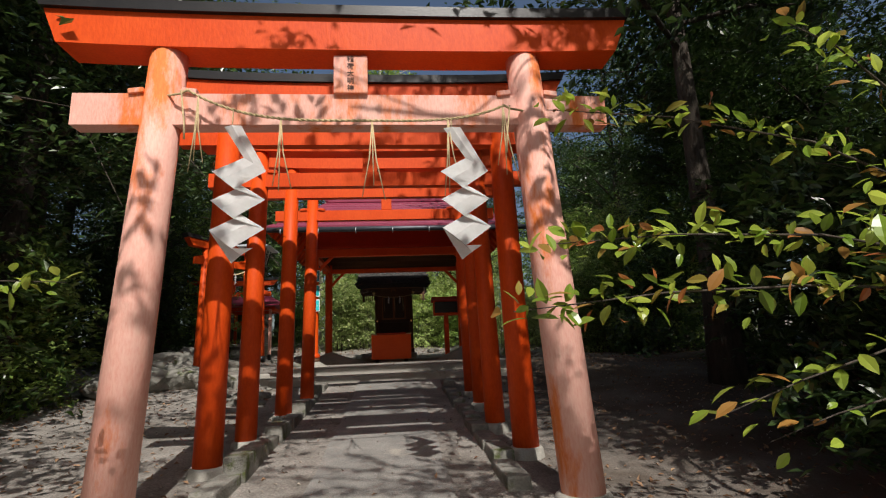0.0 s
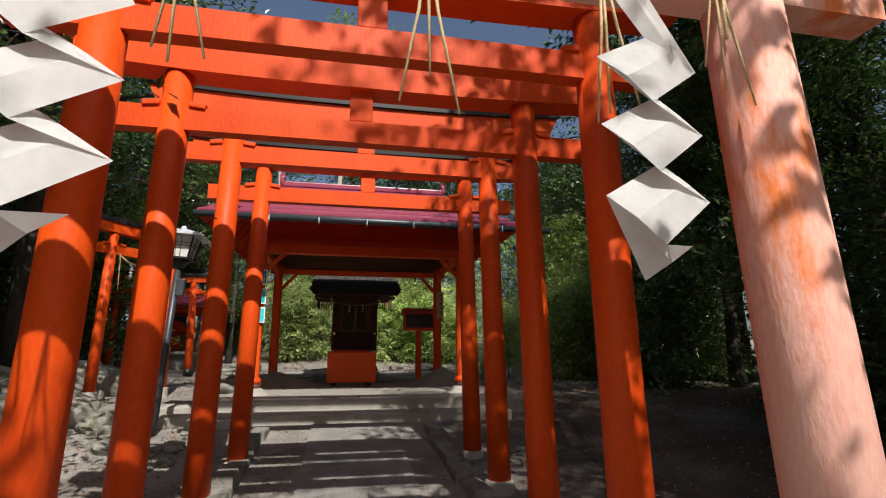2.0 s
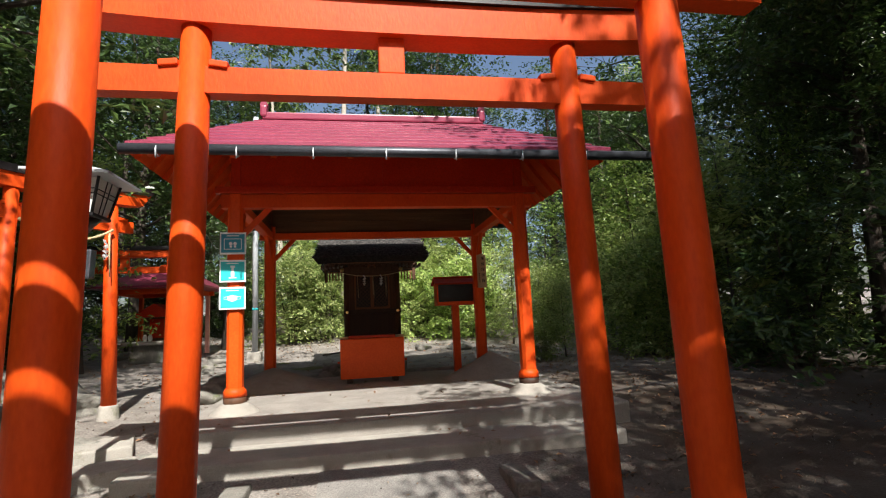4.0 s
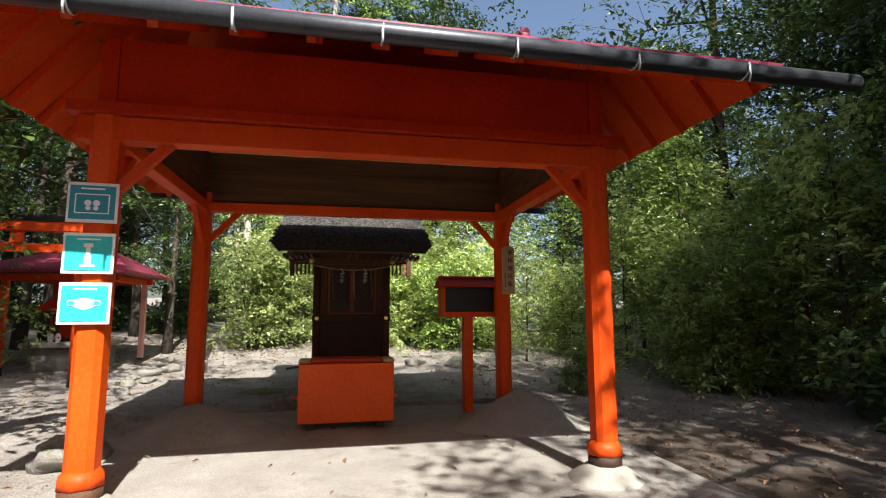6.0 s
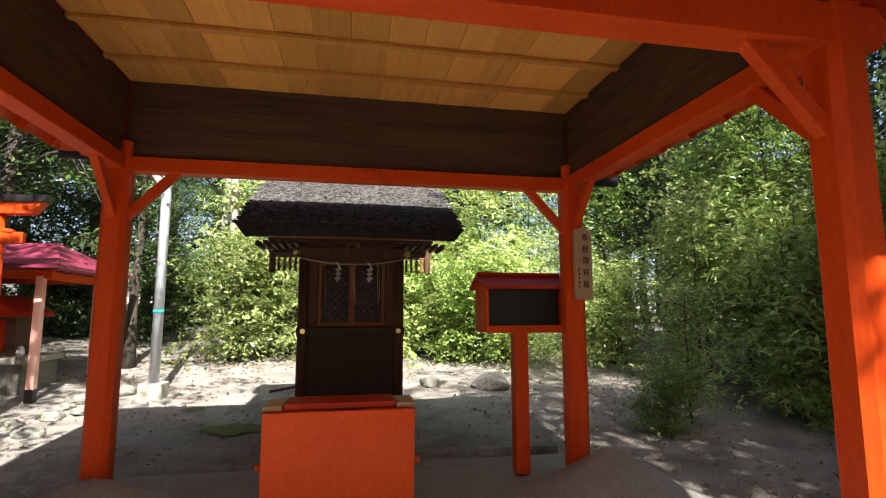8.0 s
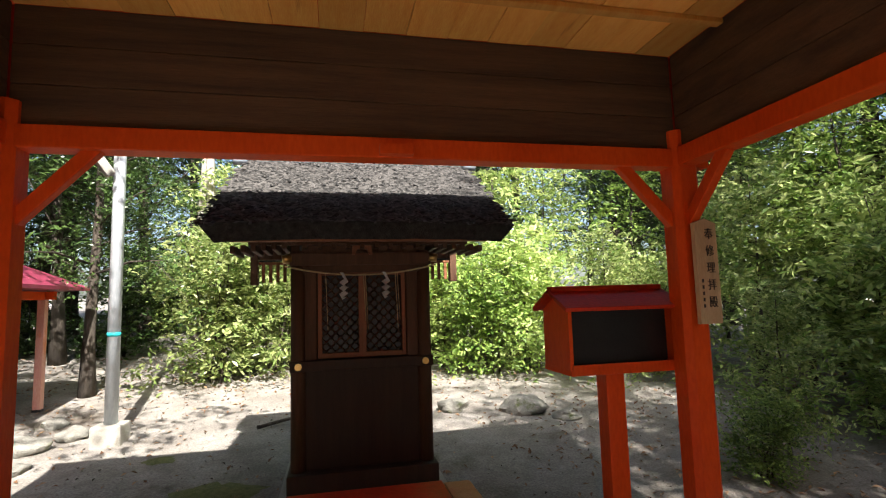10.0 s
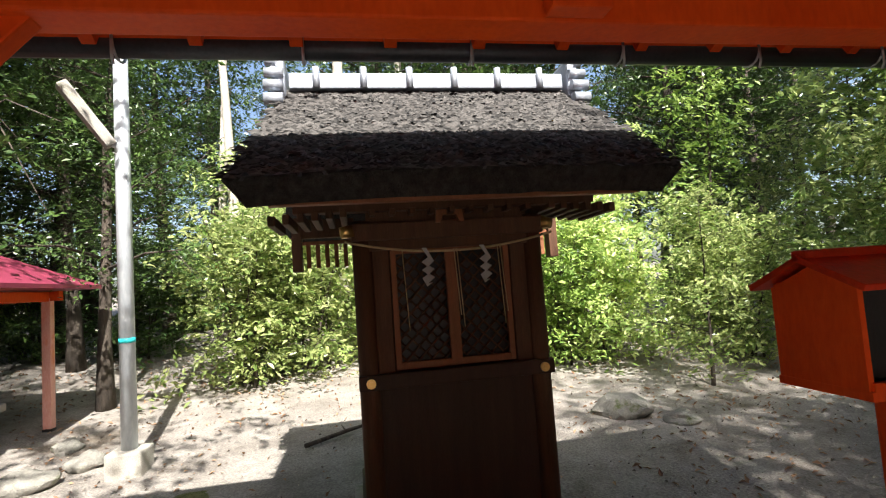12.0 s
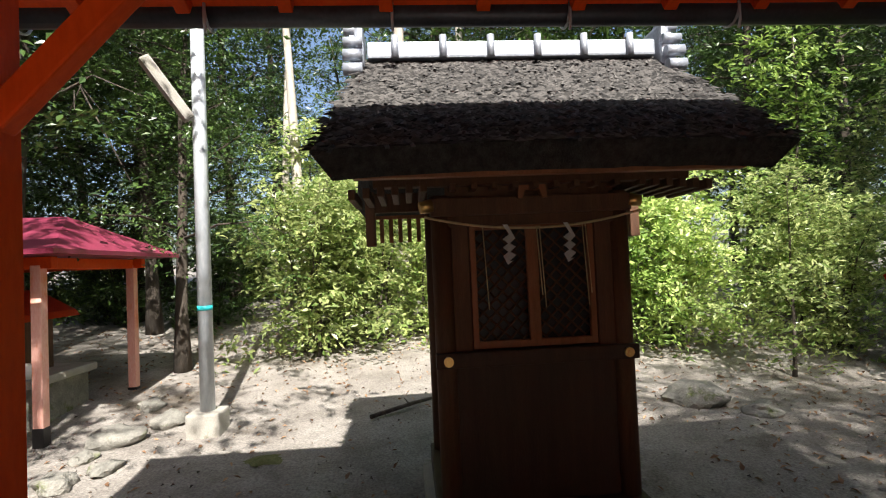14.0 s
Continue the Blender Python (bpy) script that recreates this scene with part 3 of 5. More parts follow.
def notice(z, kind):
    n = thing("notice_sign", "laminated turquoise notice sheet fixed to the pavilion post", "sign", "notices on the post", (PX - PH - 0.01, PY0 - 0.105, z), 4)
    w, h = 0.26, 0.235
    part("board", box(B(), 0, 0, 0, w, 0.012, h, 0.003), SIGN_WHITE, n)
    part("print", box(B(), 0, -0.0085, 0, w * 0.89, 0.003, h * 0.84), SIGN_BLUE if kind == 0 else SIGN_CYAN, n)
    bm = B()
    y = -0.0115
    if kind == 0:                                   # frame with two soles
        for a, b, c, d in ((0, 0.055, 0.17, 0.006), (0, -0.055, 0.17, 0.006), (-0.085, 0, 0.006, 0.11), (0.085, 0, 0.006, 0.11)):
            box(bm, a, y, b - 0.008, c, 0.002, d)
        for s in (-1, 1):
            tube(bm, [(s * 0.022, y + 0.001, -0.004), (s * 0.022, y - 0.001, -0.004)], 0.018, 14)
            tube(bm, [(s * 0.020, y + 0.001, -0.034), (s * 0.020, y - 0.001, -0.034)], 0.013, 14)
    elif kind == 1:
        box(bm, 0, y, -0.035, 0.034, 0.002, 0.05), box(bm, 0, y, 0.012, 0.022, 0.002, 0.05), box(bm, 0, y, 0.045, 0.045, 0.002, 0.022)
        box(bm, 0, y, -0.072, 0.075, 0.002, 0.012)
    else:                                           # face mask
        prism(bm, [(-0.05, 0.02), (0, 0.032), (0.05, 0.02), (0.045, -0.02), (0, -0.038), (-0.045, -0.02)], y - 0.001, y + 0.001)
        for s in (-1, 1):
            tube(bm, [(s * 0.048, y, 0.016), (s * 0.082, y, 0.012), (s * 0.078, y, -0.012), (s * 0.045, y, -0.016)], 0.0025, 6)
    part("pictogram", bm, SIGN_WHITE, n)
    part("caption", box(B(), 0, y, h * 0.34, 0.12, 0.002, 0.009), SIGN_WHITE, n)
    return n


for i, z in enumerate((2.83, 2.535, 2.25)):
    notice(z, i)

# wooden tablet on the rear post
tab = thing("wooden_tablet", "pale wooden tablet with brushed black characters on the post", "sign", "", (PX + PH + 0.04, PY1 - 0.105, 2.66), 10)
part("board", prism(B(), [(-0.075, -0.27), (0.075, -0.27), (0.075, 0.25), (0, 0.275), (-0.075, 0.25)], -0.012, 0.012), PALE_WOOD, tab)
for i, ch in enumerate("奉修理拝殿"):
    word(ch, 0.062, INK, tab, (0.018, -0.0145, 0.19 - 0.088 * i))
for i in range(5):
    part("brush_mark", box(B(), -0.045, -0.0135, -0.05 - 0.032 * i, 0.012, 0.002, 0.018), INK, tab)

# ---- offering box ----
ob_ = thing("offering_box", "large orange-red painted wooden offering box before the shrine", "offering box", "", (0.497, 11.57, 1.07))
part("body", box(B(), 0, 0, 0.345, 0.92, 0.34, 0.56, 0.008), ORANGE, ob_)
part("skid", box(B(), -0.33, 0, 0.033, 0.08, 0.30, 0.064, 0.004), SHRINE_DARK, ob_)
part("skid", box(B(), 0.33, 0, 0.033, 0.08, 0.30, 0.064, 0.004), SHRINE_DARK, ob_)
for s in (-1, 1):
    part("end_rail", box(B(), s * 0.41, 0.02, 0.642, 0.12, 0.28, 0.03, 0.006), PALE_WOOD, ob_, "bare wooden end rail")
    part("latch", box(B(), s * 0.485, -0.1, 0.30, 0.03, 0.05, 0.03, 0.004), VERMILION, ob_)
part("lid", box(B(), 0, 0.02, 0.648, 0.68, 0.28, 0.04, 0.006), VERMILION_DARK, ob_)

# ---- slip box on a post ----
sb = thing("slip_box", "small red roofed box on a post with open dark front", "box", "", (1.86, 12.0, 1.08))
part("post", box(B(), 0, 0.0, 0.54, 0.11, 0.11, 1.08, 0.008), VERMILION, sb)
bm = B()
box(bm, 0, 0, 1.075, 0.62, 0.34, 0.03, 0.004), box(bm, 0, 0.16, 1.25, 0.58, 0.02, 0.34)
part("case", bm, VERMILION, sb)
for s in (-1, 1):
    part("side", prism(B(), [(-0.16, 1.09), (0.16, 1.09), (0.16, 1.40), (0, 1.47), (-0.16, 1.40)], s * 0.30 - 0.01, s * 0.30 + 0.01, "x"), VERMILION, sb)
# solid black block stands in for the shade inside the open front
part("inside", box(B(), 0, -0.02, 1.245, 0.57, 0.20, 0.29), BLACK, sb, "black block filling the opening in place of its shade")
part("front_lip", box(B(), 0, -0.16, 1.10, 0.60, 0.02, 0.03), VERMILION, sb)
for s in (-1, 1):
    part("roof_board", box(B(), 0, s * 0.105, 1.452, 0.70, 0.25, 0.022, 0.004, Matrix.Rotation(-s * 0.42, 4, "X")), VERMILION_DARK, sb)
part("ridge", box(B(), 0, 0, 1.512, 0.68, 0.06, 0.03, 0.008), VERMILION_DARK, sb)

# ---- the small shrine ----
SX, SY = 0.565, 13.14
sh = thing("shrine", "small old brown wooden shrine with bark-thatched roof", "shrine", "", (SX, SY, 1.07))
part("plinth", box(B(), 0, 0.45, 0.09, 1.16, 1.16, 0.22, 0.02), CONCRETE, sh, "grey stone plinth")
part("sill", box(B(), 0, 0.44, 0.26, 1.05, 1.02, 0.13, 0.01), SHRINE_DARK, sh)
for s in (-1, 1):
    for y in (0.04, 0.84):
        part("pillar", tube(B(), [(s * 0.455, y, 0.30), (s * 0.455, y, 1.86)], 0.052, 14), SHRINE_WOOD, sh)
    part("side_wall", box(B(), s * 0.455, 0.44, 1.05, 0.03, 0.80, 1.50), SHRINE_DARK, sh)
part("rear_wall", box(B(), 0, 0.84, 1.05, 0.9, 0.03, 1.50), SHRINE_DARK, sh)
part("lower_panel", box(B(), 0, 0.05, 0.66, 0.86, 0.03, 0.72, 0.004), SHRINE_DARK, sh, "near-black lower boarding")
part("rail", box(B(), 0, 0.0, 1.045, 1.02, 0.06, 0.075, 0.008), SHRINE_DARK, sh)
part("rail", box(B(), 0, 0.01, 1.80, 1.02, 0.07, 0.09, 0.008), SHRINE_WOOD, sh)
part("rail", box(B(), 0, 0.02, 1.73, 0.86, 0.04, 0.055, 0.004), SHRINE_WOOD, sh)
for s in (-1, 1):
    part("jamb", box(B(), s * 0.365, 0.03, 1.40, 0.085, 0.04, 0.64, 0.006), SHRINE_WOOD, sh)
    # black sheet behind the lattice stands in for the unlit interior
    door = part("door", box(B(), s * 0.158, 0.075, 1.405, 0.31, 0.006, 0.62), BLACK, sh, "lattice door leaf, black sheet behind for the dark interior")
    for x in (0.014, 0.302):
        part("stile", box(B(), s * x, 0.03, 1.405, 0.03, 0.032, 0.63, 0.004), DOOR_WOOD, door)
    for z in (1.108, 1.70):
        part("stile", box(B(), s * 0.158, 0.03, z, 0.262, 0.03, 0.036, 0.004), DOOR_WOOD, door)
    bm = B()
    x0, x1, z0, z1 = 0.029, 0.287, 1.126, 1.682
    for dz in np.arange(-0.3, 0.95, 0.068):
        for sg in (-1, 1):
            pts = []
            for i in range(41):
                u = i / 40
                x = x0 + (x1 - x0) * u
                z = z0 + dz + sg * (x - (x0 + x1) / 2) * 1.0
                if z0 <= z <= z1:
                    pts.append((s * x, 0.04 + sg * 0.004, z))
            if len(pts) > 3:
                tube(bm, [pts[0], pts[-1]], 0.0055, 4)
    part("lattice", bm, SHRINE_WOOD, door, "diagonal wooden lattice")
for s in (-1, 1):
    bm = B()
    tube(bm, [(s * 0.45, -0.035, 1.045), (s * 0.45, -0.05, 1.045)], 0.024, 14)
    tube(bm, [(s * 0.45, -0.05, 1.045), (s * 0.45, -0.058, 1.045)], 0.011, 10)
    part("rivet_cover", bm, BRASS, sh, "round brass rivet cover")
    part("beam_nose", tube(B(), [(s * 0.50, -0.01, 1.81), (s * 0.56, -0.02, 1.80)], [0.035, 0.03], 10), BRASS, sh, "brass-capped beam end")
# frog-leg strut and bracket beams
part("eave_beam", box(B(), 0, -0.06, 1.925, 1.56, 0.07, 0.06, 0.006), SHRINE_WOOD, sh)
part("frieze", box(B(), 0, 0.03, 1.885, 0.86, 0.03, 0.10), SHRINE_WOOD, sh)
bm = B()
prism(bm, [(-0.075, 1.83), (-0.05, 1.83), (-0.035, 1.87), (0.035, 1.87), (0.05, 1.83), (0.075, 1.83), (0.06, 1.95), (-0.06, 1.95)], -0.045, 0.0)
box(bm, 0, -0.03, 1.965, 0.13, 0.06, 0.03, 0.004)
part("frog_leg_strut", bm, DOOR_WOOD, sh)
for k in range(9):
    part("beam_end", box(B(), -0.40 + 0.1 * k, -0.075, 1.885, 0.03, 0.10, 0.03, 0.004), SHRINE_WOOD, sh)
for s in (-1, 1):
    part("side_bracket", box(B(), s * 0.68, 0.72, 1.92, 0.38, 0.05, 0.12, 0.006), SHRINE_WOOD, sh)
    part("side_bracket", box(B(), s * 0.68, 0.72, 1.83, 0.38, 0.03, 0.022, 0.003), DOOR_WOOD, sh)
    for k in range(5):
        part("slat", box(B(), s * (0.55 + 0.058 * k), 0.72, 1.745, 0.026, 0.02, 0.15, 0.003), DOOR_WOOD, sh)
    part("barge_leg", box(B(), s * 0.85, 0.72, 1.82, 0.06, 0.09, 0.34, 0.006), SHRINE_WOOD, sh)
    for k in range(6):
        part("purlin_end", box(B(), s * (0.54 + 0.068 * k), 0.10, 1.895 - 0.006 * k, 0.034, 0.4, 0.05, 0.006), SHRINE_WOOD, sh)
for k in range(19):
    a, b = Vector((-0.80 + 1.60 * k / 18, -0.40, 1.895)), Vector((-0.80 + 1.60 * k / 18, 0.05, 2.14))
    part("rafter", box(B(), *((a + b) / 2), 0.028, 0.03, (b - a).length, 0.003, (b - a).to_track_quat("Z", "Y").to_matrix().to_4x4()), SHRINE_WOOD, sh)
part("eave_board", box(B(), 0, -0.41, 1.895, 1.68, 0.05, 0.03, 0.004), DOOR_WOOD, sh)


def thatch_line(f, side):
    """Height and depth of the thatch's upper surface, from eave 0 to ridge 1."""
    if side < 0:
        return -0.57 + 0.85 * f, 1.985 + 0.67 * f - 0.01 * f * f
    return 1.20 - 0.92 * f, 1.985 + 0.67 * f - 0.01 * f * f


def half_width(f):
    return 0.985 - 0.16 * f ** 0.9


bm = B()
secs = []
NF = 10
for side, order in ((-1, range(NF + 1)), (1, range(NF - 1, -1, -1))):
    for i in order:
        f = i / NF
        y, z = thatch_line(f, side)
        row = []
        for j in range(25):
            u = -1 + j / 12
            row.append(bm.verts.new((u * half_width(f), y, z - 0.02 * abs(u) ** 4 * (1 - f) + 0.006 * noise.noise((u * 7, f * 8, side)))))
        secs.append(row)
low = []
for row in secs:
    low.append([bm.verts.new((v.co.x * 0.925, v.co.y + (0.075 if v.co.y < 0.28 else -0.075), v.co.z - 0.10)) for v in row])
for grid, flip in ((secs, False), (low, True)):
    for a, b in zip(grid, grid[1:]):
        for j in range(24):
            q = (a[j], a[j + 1], b[j + 1], b[j])
            bm.faces.new(q[::-1] if flip else q)
for a, la, b, lb in zip(secs, low, secs[1:], low[1:]):
    bm.faces.new((a[0], b[0], lb[0], la[0])), bm.faces.new((a[-1], la[-1], lb[-1], b[-1]))
for r, l in ((secs[0], low[0]), (secs[-1], low[-1])):
    for j in range(24):
        bm.faces.new((r[j], l[j], l[j + 1], r[j + 1]))
thatch = part("thatch", bm, BARK_ROOF, sh, "dark layered cypress-bark thatch")
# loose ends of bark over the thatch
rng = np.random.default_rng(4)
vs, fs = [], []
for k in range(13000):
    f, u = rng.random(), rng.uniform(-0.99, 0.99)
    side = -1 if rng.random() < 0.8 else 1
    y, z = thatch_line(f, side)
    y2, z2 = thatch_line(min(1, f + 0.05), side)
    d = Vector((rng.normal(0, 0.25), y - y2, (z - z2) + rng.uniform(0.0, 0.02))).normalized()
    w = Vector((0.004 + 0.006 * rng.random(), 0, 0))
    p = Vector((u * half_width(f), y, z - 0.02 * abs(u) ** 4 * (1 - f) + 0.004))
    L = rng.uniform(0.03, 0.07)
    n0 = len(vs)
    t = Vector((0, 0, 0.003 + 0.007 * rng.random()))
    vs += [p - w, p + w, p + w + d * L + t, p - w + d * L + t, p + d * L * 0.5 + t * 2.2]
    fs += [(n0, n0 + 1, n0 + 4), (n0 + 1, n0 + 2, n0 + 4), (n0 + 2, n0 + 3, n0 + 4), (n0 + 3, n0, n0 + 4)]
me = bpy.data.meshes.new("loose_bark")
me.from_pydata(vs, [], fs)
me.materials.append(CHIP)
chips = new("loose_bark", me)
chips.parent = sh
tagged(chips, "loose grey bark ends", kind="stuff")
# metal ridge
ridge = part("ridge_box", box(B(), 0, 0.28, 2.685, 1.60, 0.16, 0.09, 0.012), ZINC, sh, "pale zinc-clad ridge")
for k in range(6):
    part("ridge_strap", tube(B(), [(-0.65 + 0.26 * k, 0.19, 2.635), (-0.65 + 0.26 * k, 0.19, 2.755)], 0.02, 8), ZINC, ridge)
for s in (-1, 1):
    bm = B()
    box(bm, s * 0.84, 0.28, 2.69, 0.05, 0.24, 0.24, 0.02)
    prism(bm, [(0.14, 2.55), (0.42, 2.55), (0.36, 2.79), (0.28, 2.87), (0.20, 2.79)], s * 0.87 - 0.02, s * 0.87 + 0.02, "x")
    for k, (z, y) in enumerate(((2.55, 0.14), (2.63, 0.15), (2.71, 0.18), (2.79, 0.22))):
        tube(bm, [(s * 0.87 - 0.05, y - 0.02, z), (s * 0.87 + 0.05, y - 0.02, z)], 0.034 - 0.003 * k, 10)
    part("ridge_end_ornament", bm, ZINC, sh, "grey stepped ridge-end ornament")
# thin rope with streamers over the doors
hr = thing("shrine_rope", "thin rope with two small paper streamers across the doors", "rope", "", (SX, SY - 0.06, 2.82))
part("rope", tube(B(), [(-0.54 + 1.08 * i / 24, 0, 0.0 - 0.07 * (1 - (i / 12 - 1) ** 2)) for i in range(25)], 0.006, 6), ROPE, hr)
for x in (-0.15, 0.15):
    ob = part("streamer", zigzag(0.26, 1), PAPER, hr)
    ob.matrix_local = pose(x, -0.006, -0.05)
for x, L in ((-0.26, 0.40), (0.02, 0.40), (0.005, 0.34), (0.235, 0.40), (0.25, 0.34)):
    part("straw_tassel", tube(B(), [(x, -0.006, -0.06), (x + 0.015, -0.012, -0.06 - L)], 0.003, 5), ROPE, hr)

# ---- steel pole with a flood lamp ----
po = thing("lamp_pole", "pale galvanised steel pole with a slanting flood lamp", "lamp pole", "", (-1.85, 15.23, 1.18))
part("footing", box(B(), 0, 0, 0.06, 0.28, 0.28, 0.34, 0.02), CONCRETE, po, "square concrete footing")
part("pole", tube(B(), [(0, 0, 0.2), (0, 0, 5.4)], [0.062, 0.055], 16), STEEL, po)
part("band", tube(B(), [(0, 0, 1.10), (0, 0, 1.14)], 0.0635, 16), SIGN_CYAN, po, "blue tape band")
d = Vector((-0.32, -0.18, 0.52))
part("lamp_head", box(B(), -0.22, -0.12, 3.02, 0.13, 0.09, 0.60, 0.02, d.to_track_quat("Z", "Y").to_matrix().to_4x4()), CONCRETE, po, "long dusty lamp housing")
part("bracket", tube(B(), [(0, 0, 2.78), (-0.08, -0.05, 2.80)], 0.03, 10), STEEL, po)

# ---- street lantern beside the gates ----
sl = thing("street_lamp", "dark post lantern with milky panes and flared roof", "lamp", "", (-1.72, 7.75, 0.72))
sl.matrix_world = pose(-1.72, 7.75, 0.66, 0, 2.6, 0)
part("post", tube(B(), [(0, 0, -0.1), (0, 0, 2.02)], [0.04, 0.036], 14), DARK_STEEL, sl)
part("base_collar", tube(B(), [(0, 0, -0.1), (0, 0, 0.12)], [0.07, 0.05], 14), DARK_STEEL, sl)
part("neck", tube(B(), [(0, 0, 2.0), (0, 0, 2.06), (0, 0, 2.11)], [0.05, 0.09, 0.13], 12), BLACK, sl)
part("switch_box", box(B(), 0.06, 0, 1.78, 0.09, 0.08, 0.20, 0.01), DARK_STEEL, sl)
bm = B()
for sx in (-1, 1):
    for sy in (-1, 1):
        tube(bm, [(sx * 0.12, sy * 0.12, 2.11), (sx * 0.165, sy * 0.165, 2.38)], 0.011, 6)
box(bm, 0, 0, 2.115, 0.27, 0.27, 0.025, 0.004)
part("frame", bm, BLACK, sl)
for k in range(4):
    bm = B()
    q = [(-0.115, -0.115, 2.13), (0.115, -0.115, 2.13), (0.158, -0.158, 2.37), (-0.158, -0.158, 2.37)]
    a = [bm.verts.new(v) for v in q]
    b = [bm.verts.new((v[0], v[1] + 0.006, v[2])) for v in q]
    bm.faces.new(a), bm.faces.new(b[::-1])
    for i in range(4):
        bm.faces.new((a[i], a[(i + 1) % 4], b[(i + 1) % 4], b[i]))
    pane = part("pane", bm, LAMP_PANE, sl)
    pane.matrix_local = pose(0, 0, 0, 0, 0, 90 * k)
    bm = B()
    for u in (-0.02, 0.03):
        tube(bm, [(u, -0.118, 2.13), (u * 1.3, -0.162, 2.37)], 0.004, 5)
    for f in (0.55, 0.68):
        h = 0.115 + 0.043 * f
        tube(bm, [(-h, -h - 0.004, 2.13 + 0.24 * f), (h, -h - 0.004, 2.13 + 0.24 * f)], 0.004, 5)
    part("glazing_bar", bm, BLACK, pane)
bm = B()
lo = [bm.verts.new((a * 0.27, b * 0.27, 2.375)) for a, b in ((-1, -1), (1, -1), (1, 1), (-1, 1))]
mi = [bm.verts.new((a * 0.27, b * 0.27, 2.39)) for a, b in ((-1, -1), (1, -1), (1, 1), (-1, 1))]
hi = [bm.verts.new((a * 0.06, b * 0.06, 2.47)) for a, b in ((-1, -1), (1, -1), (1, 1), (-1, 1))]
bm.faces.new(lo[::-1]), bm.faces.new(hi)
for A, C in ((lo, mi), (mi, hi)):
    for i in range(4):
        bm.faces.new((A[i], A[(i + 1) % 4], C[(i + 1) % 4], C[i]))
part("roof", bm, STEEL, sl, "pale flared lamp roof")
part("finial", tube(B(), [(0, 0, 2.46), (0, 0, 2.50), (0, 0, 2.52)], [0.035, 0.035, 0.01], 10), STEEL, sl)

# ---- second and third gates, second little shrine ----
t2 = torii("torii_gate", 0, 0, 0.40, 0.075, 1.98, 2.28, 0.70, 0.78, 0.06, 0.06, VERMILION, "smaller red torii gate beside the path, straw rope hung", "", 0.13, 0.14, 0.03, 0.05, depth=0.10, turn=53, at=(-2.71, 9.64, 1.10))
part("rope", tube(B(), [(-0.44 + 0.88 * i / 16, -0.10, 1.98 - 0.16 * (1 - (i / 8 - 1) ** 2)) for i in range(17)], 0.014, 8), ROPE, t2)
for x in (-0.25, 0.1, 0.34):
    ob = part("streamer", zigzag(0.30, 1), PAPER, t2)
    ob.matrix_local = pose(x, -0.11, 1.86)
for x in (-0.40, -0.05, 0.4):
    part("straw_tassel", tube(B(), [(x, -0.10, 1.95), (x + 0.01, -0.12, 1.45)], [0.012, 0.006], 5), ROPE, t2)
t3 = torii("torii_gate", 0, 0, 0.70, 0.09, 1.86, 2.16, 1.05, 1.12, 0.02, 0.02, VERMILION, "red torii gate with dark feet before the small shrine", "", 0.12, 0.13, 0.03, 0.04, base=False, depth=0.11, turn=8, at=(-4.02, 14.25, 1.18))
for s in (-1, 1):
    part("foot_sleeve", tube(B(), [(s * 0.83, 0, -0.05), (s * 0.83, 0, 0.16)], 0.105, 16), BLACK, t3, "black foot sleeve")

s2 = thing("shelter", "small red-posted shelter with purple-red metal roof", "shelter", "", (-3.88, 15.85, 1.07))
for x, y in ((-0.72, -0.72), (0.72, -0.72), (-0.72, 0.72), (0.72, 0.72)):
    part("post", box(B(), x, y, 0.98, 0.085, 0.085, 1.36, 0.008), FADED if x > 0 else VERMILION, s2)
    part("foot", box(B(), x, y, 0.14, 0.092, 0.092, 0.34, 0.006), BLACK, s2, "black painted foot")
for s in (-1, 1):
    part("beam", box(B(), 0, s * 0.72, 1.68, 1.7, 0.08, 0.10, 0.006), VERMILION, s2)
    part("beam", box(B(), s * 0.72, 0, 1.675, 0.08, 1.35, 0.10, 0.006), VERMILION, s2)
bm = B()
lo = [bm.verts.new((a * 1.08, b * 1.08, 1.74)) for a, b in ((-1, -1), (1, -1), (1, 1), (-1, 1))]
mi = [bm.verts.new((a * 1.08, b * 1.08, 1.78)) for a, b in ((-1, -1), (1, -1), (1, 1), (-1, 1))]
r2 = [bm.verts.new((x, 0, 2.15)) for x in (-0.5, 0.5)]
bm.faces.new(lo[::-1])
for i in range(4):
    bm.faces.new((lo[i], lo[(i + 1) % 4], mi[(i + 1) % 4], mi[i]))
bm.faces.new((mi[0], mi[1], r2[1], r2[0])), bm.faces.new((mi[1], mi[2], r2[1])), bm.faces.new((mi[2], mi[3], r2[0], r2[1])), bm.faces.new((mi[3], mi[0], r2[0]))
part("roof", bm, METAL_ROOF, s2, "purple-red metal roof")
m2 = thing("miniature_shrine", "miniature dark red wooden shrine on a stone base", "shrine", "", (-3.92, 15.85, 1.15))
part("stone_base", box(B(), 0, 0, 0.25, 0.95, 0.8, 0.5, 0.03), STONE, m2, "rough stone base")
part("slab", box(B(), 0, -0.05, 0.54, 1.1, 0.95, 0.08, 0.02), CONCRETE, m2)
part("body", box(B(), 0, 0, 0.86, 0.5, 0.42, 0.56, 0.008), SHRINE_WOOD, m2)
part("roof", prism(B(), [(-0.42, 1.08), (0.42, 1.08), (0.38, 1.14), (0, 1.36), (-0.38, 1.14)], -0.42, 0.36), VERMILION_DARK, m2)
part("door", box(B(), 0, -0.222, 0.84, 0.28, 0.02, 0.40, 0.004), VERMILION_DARK, m2)
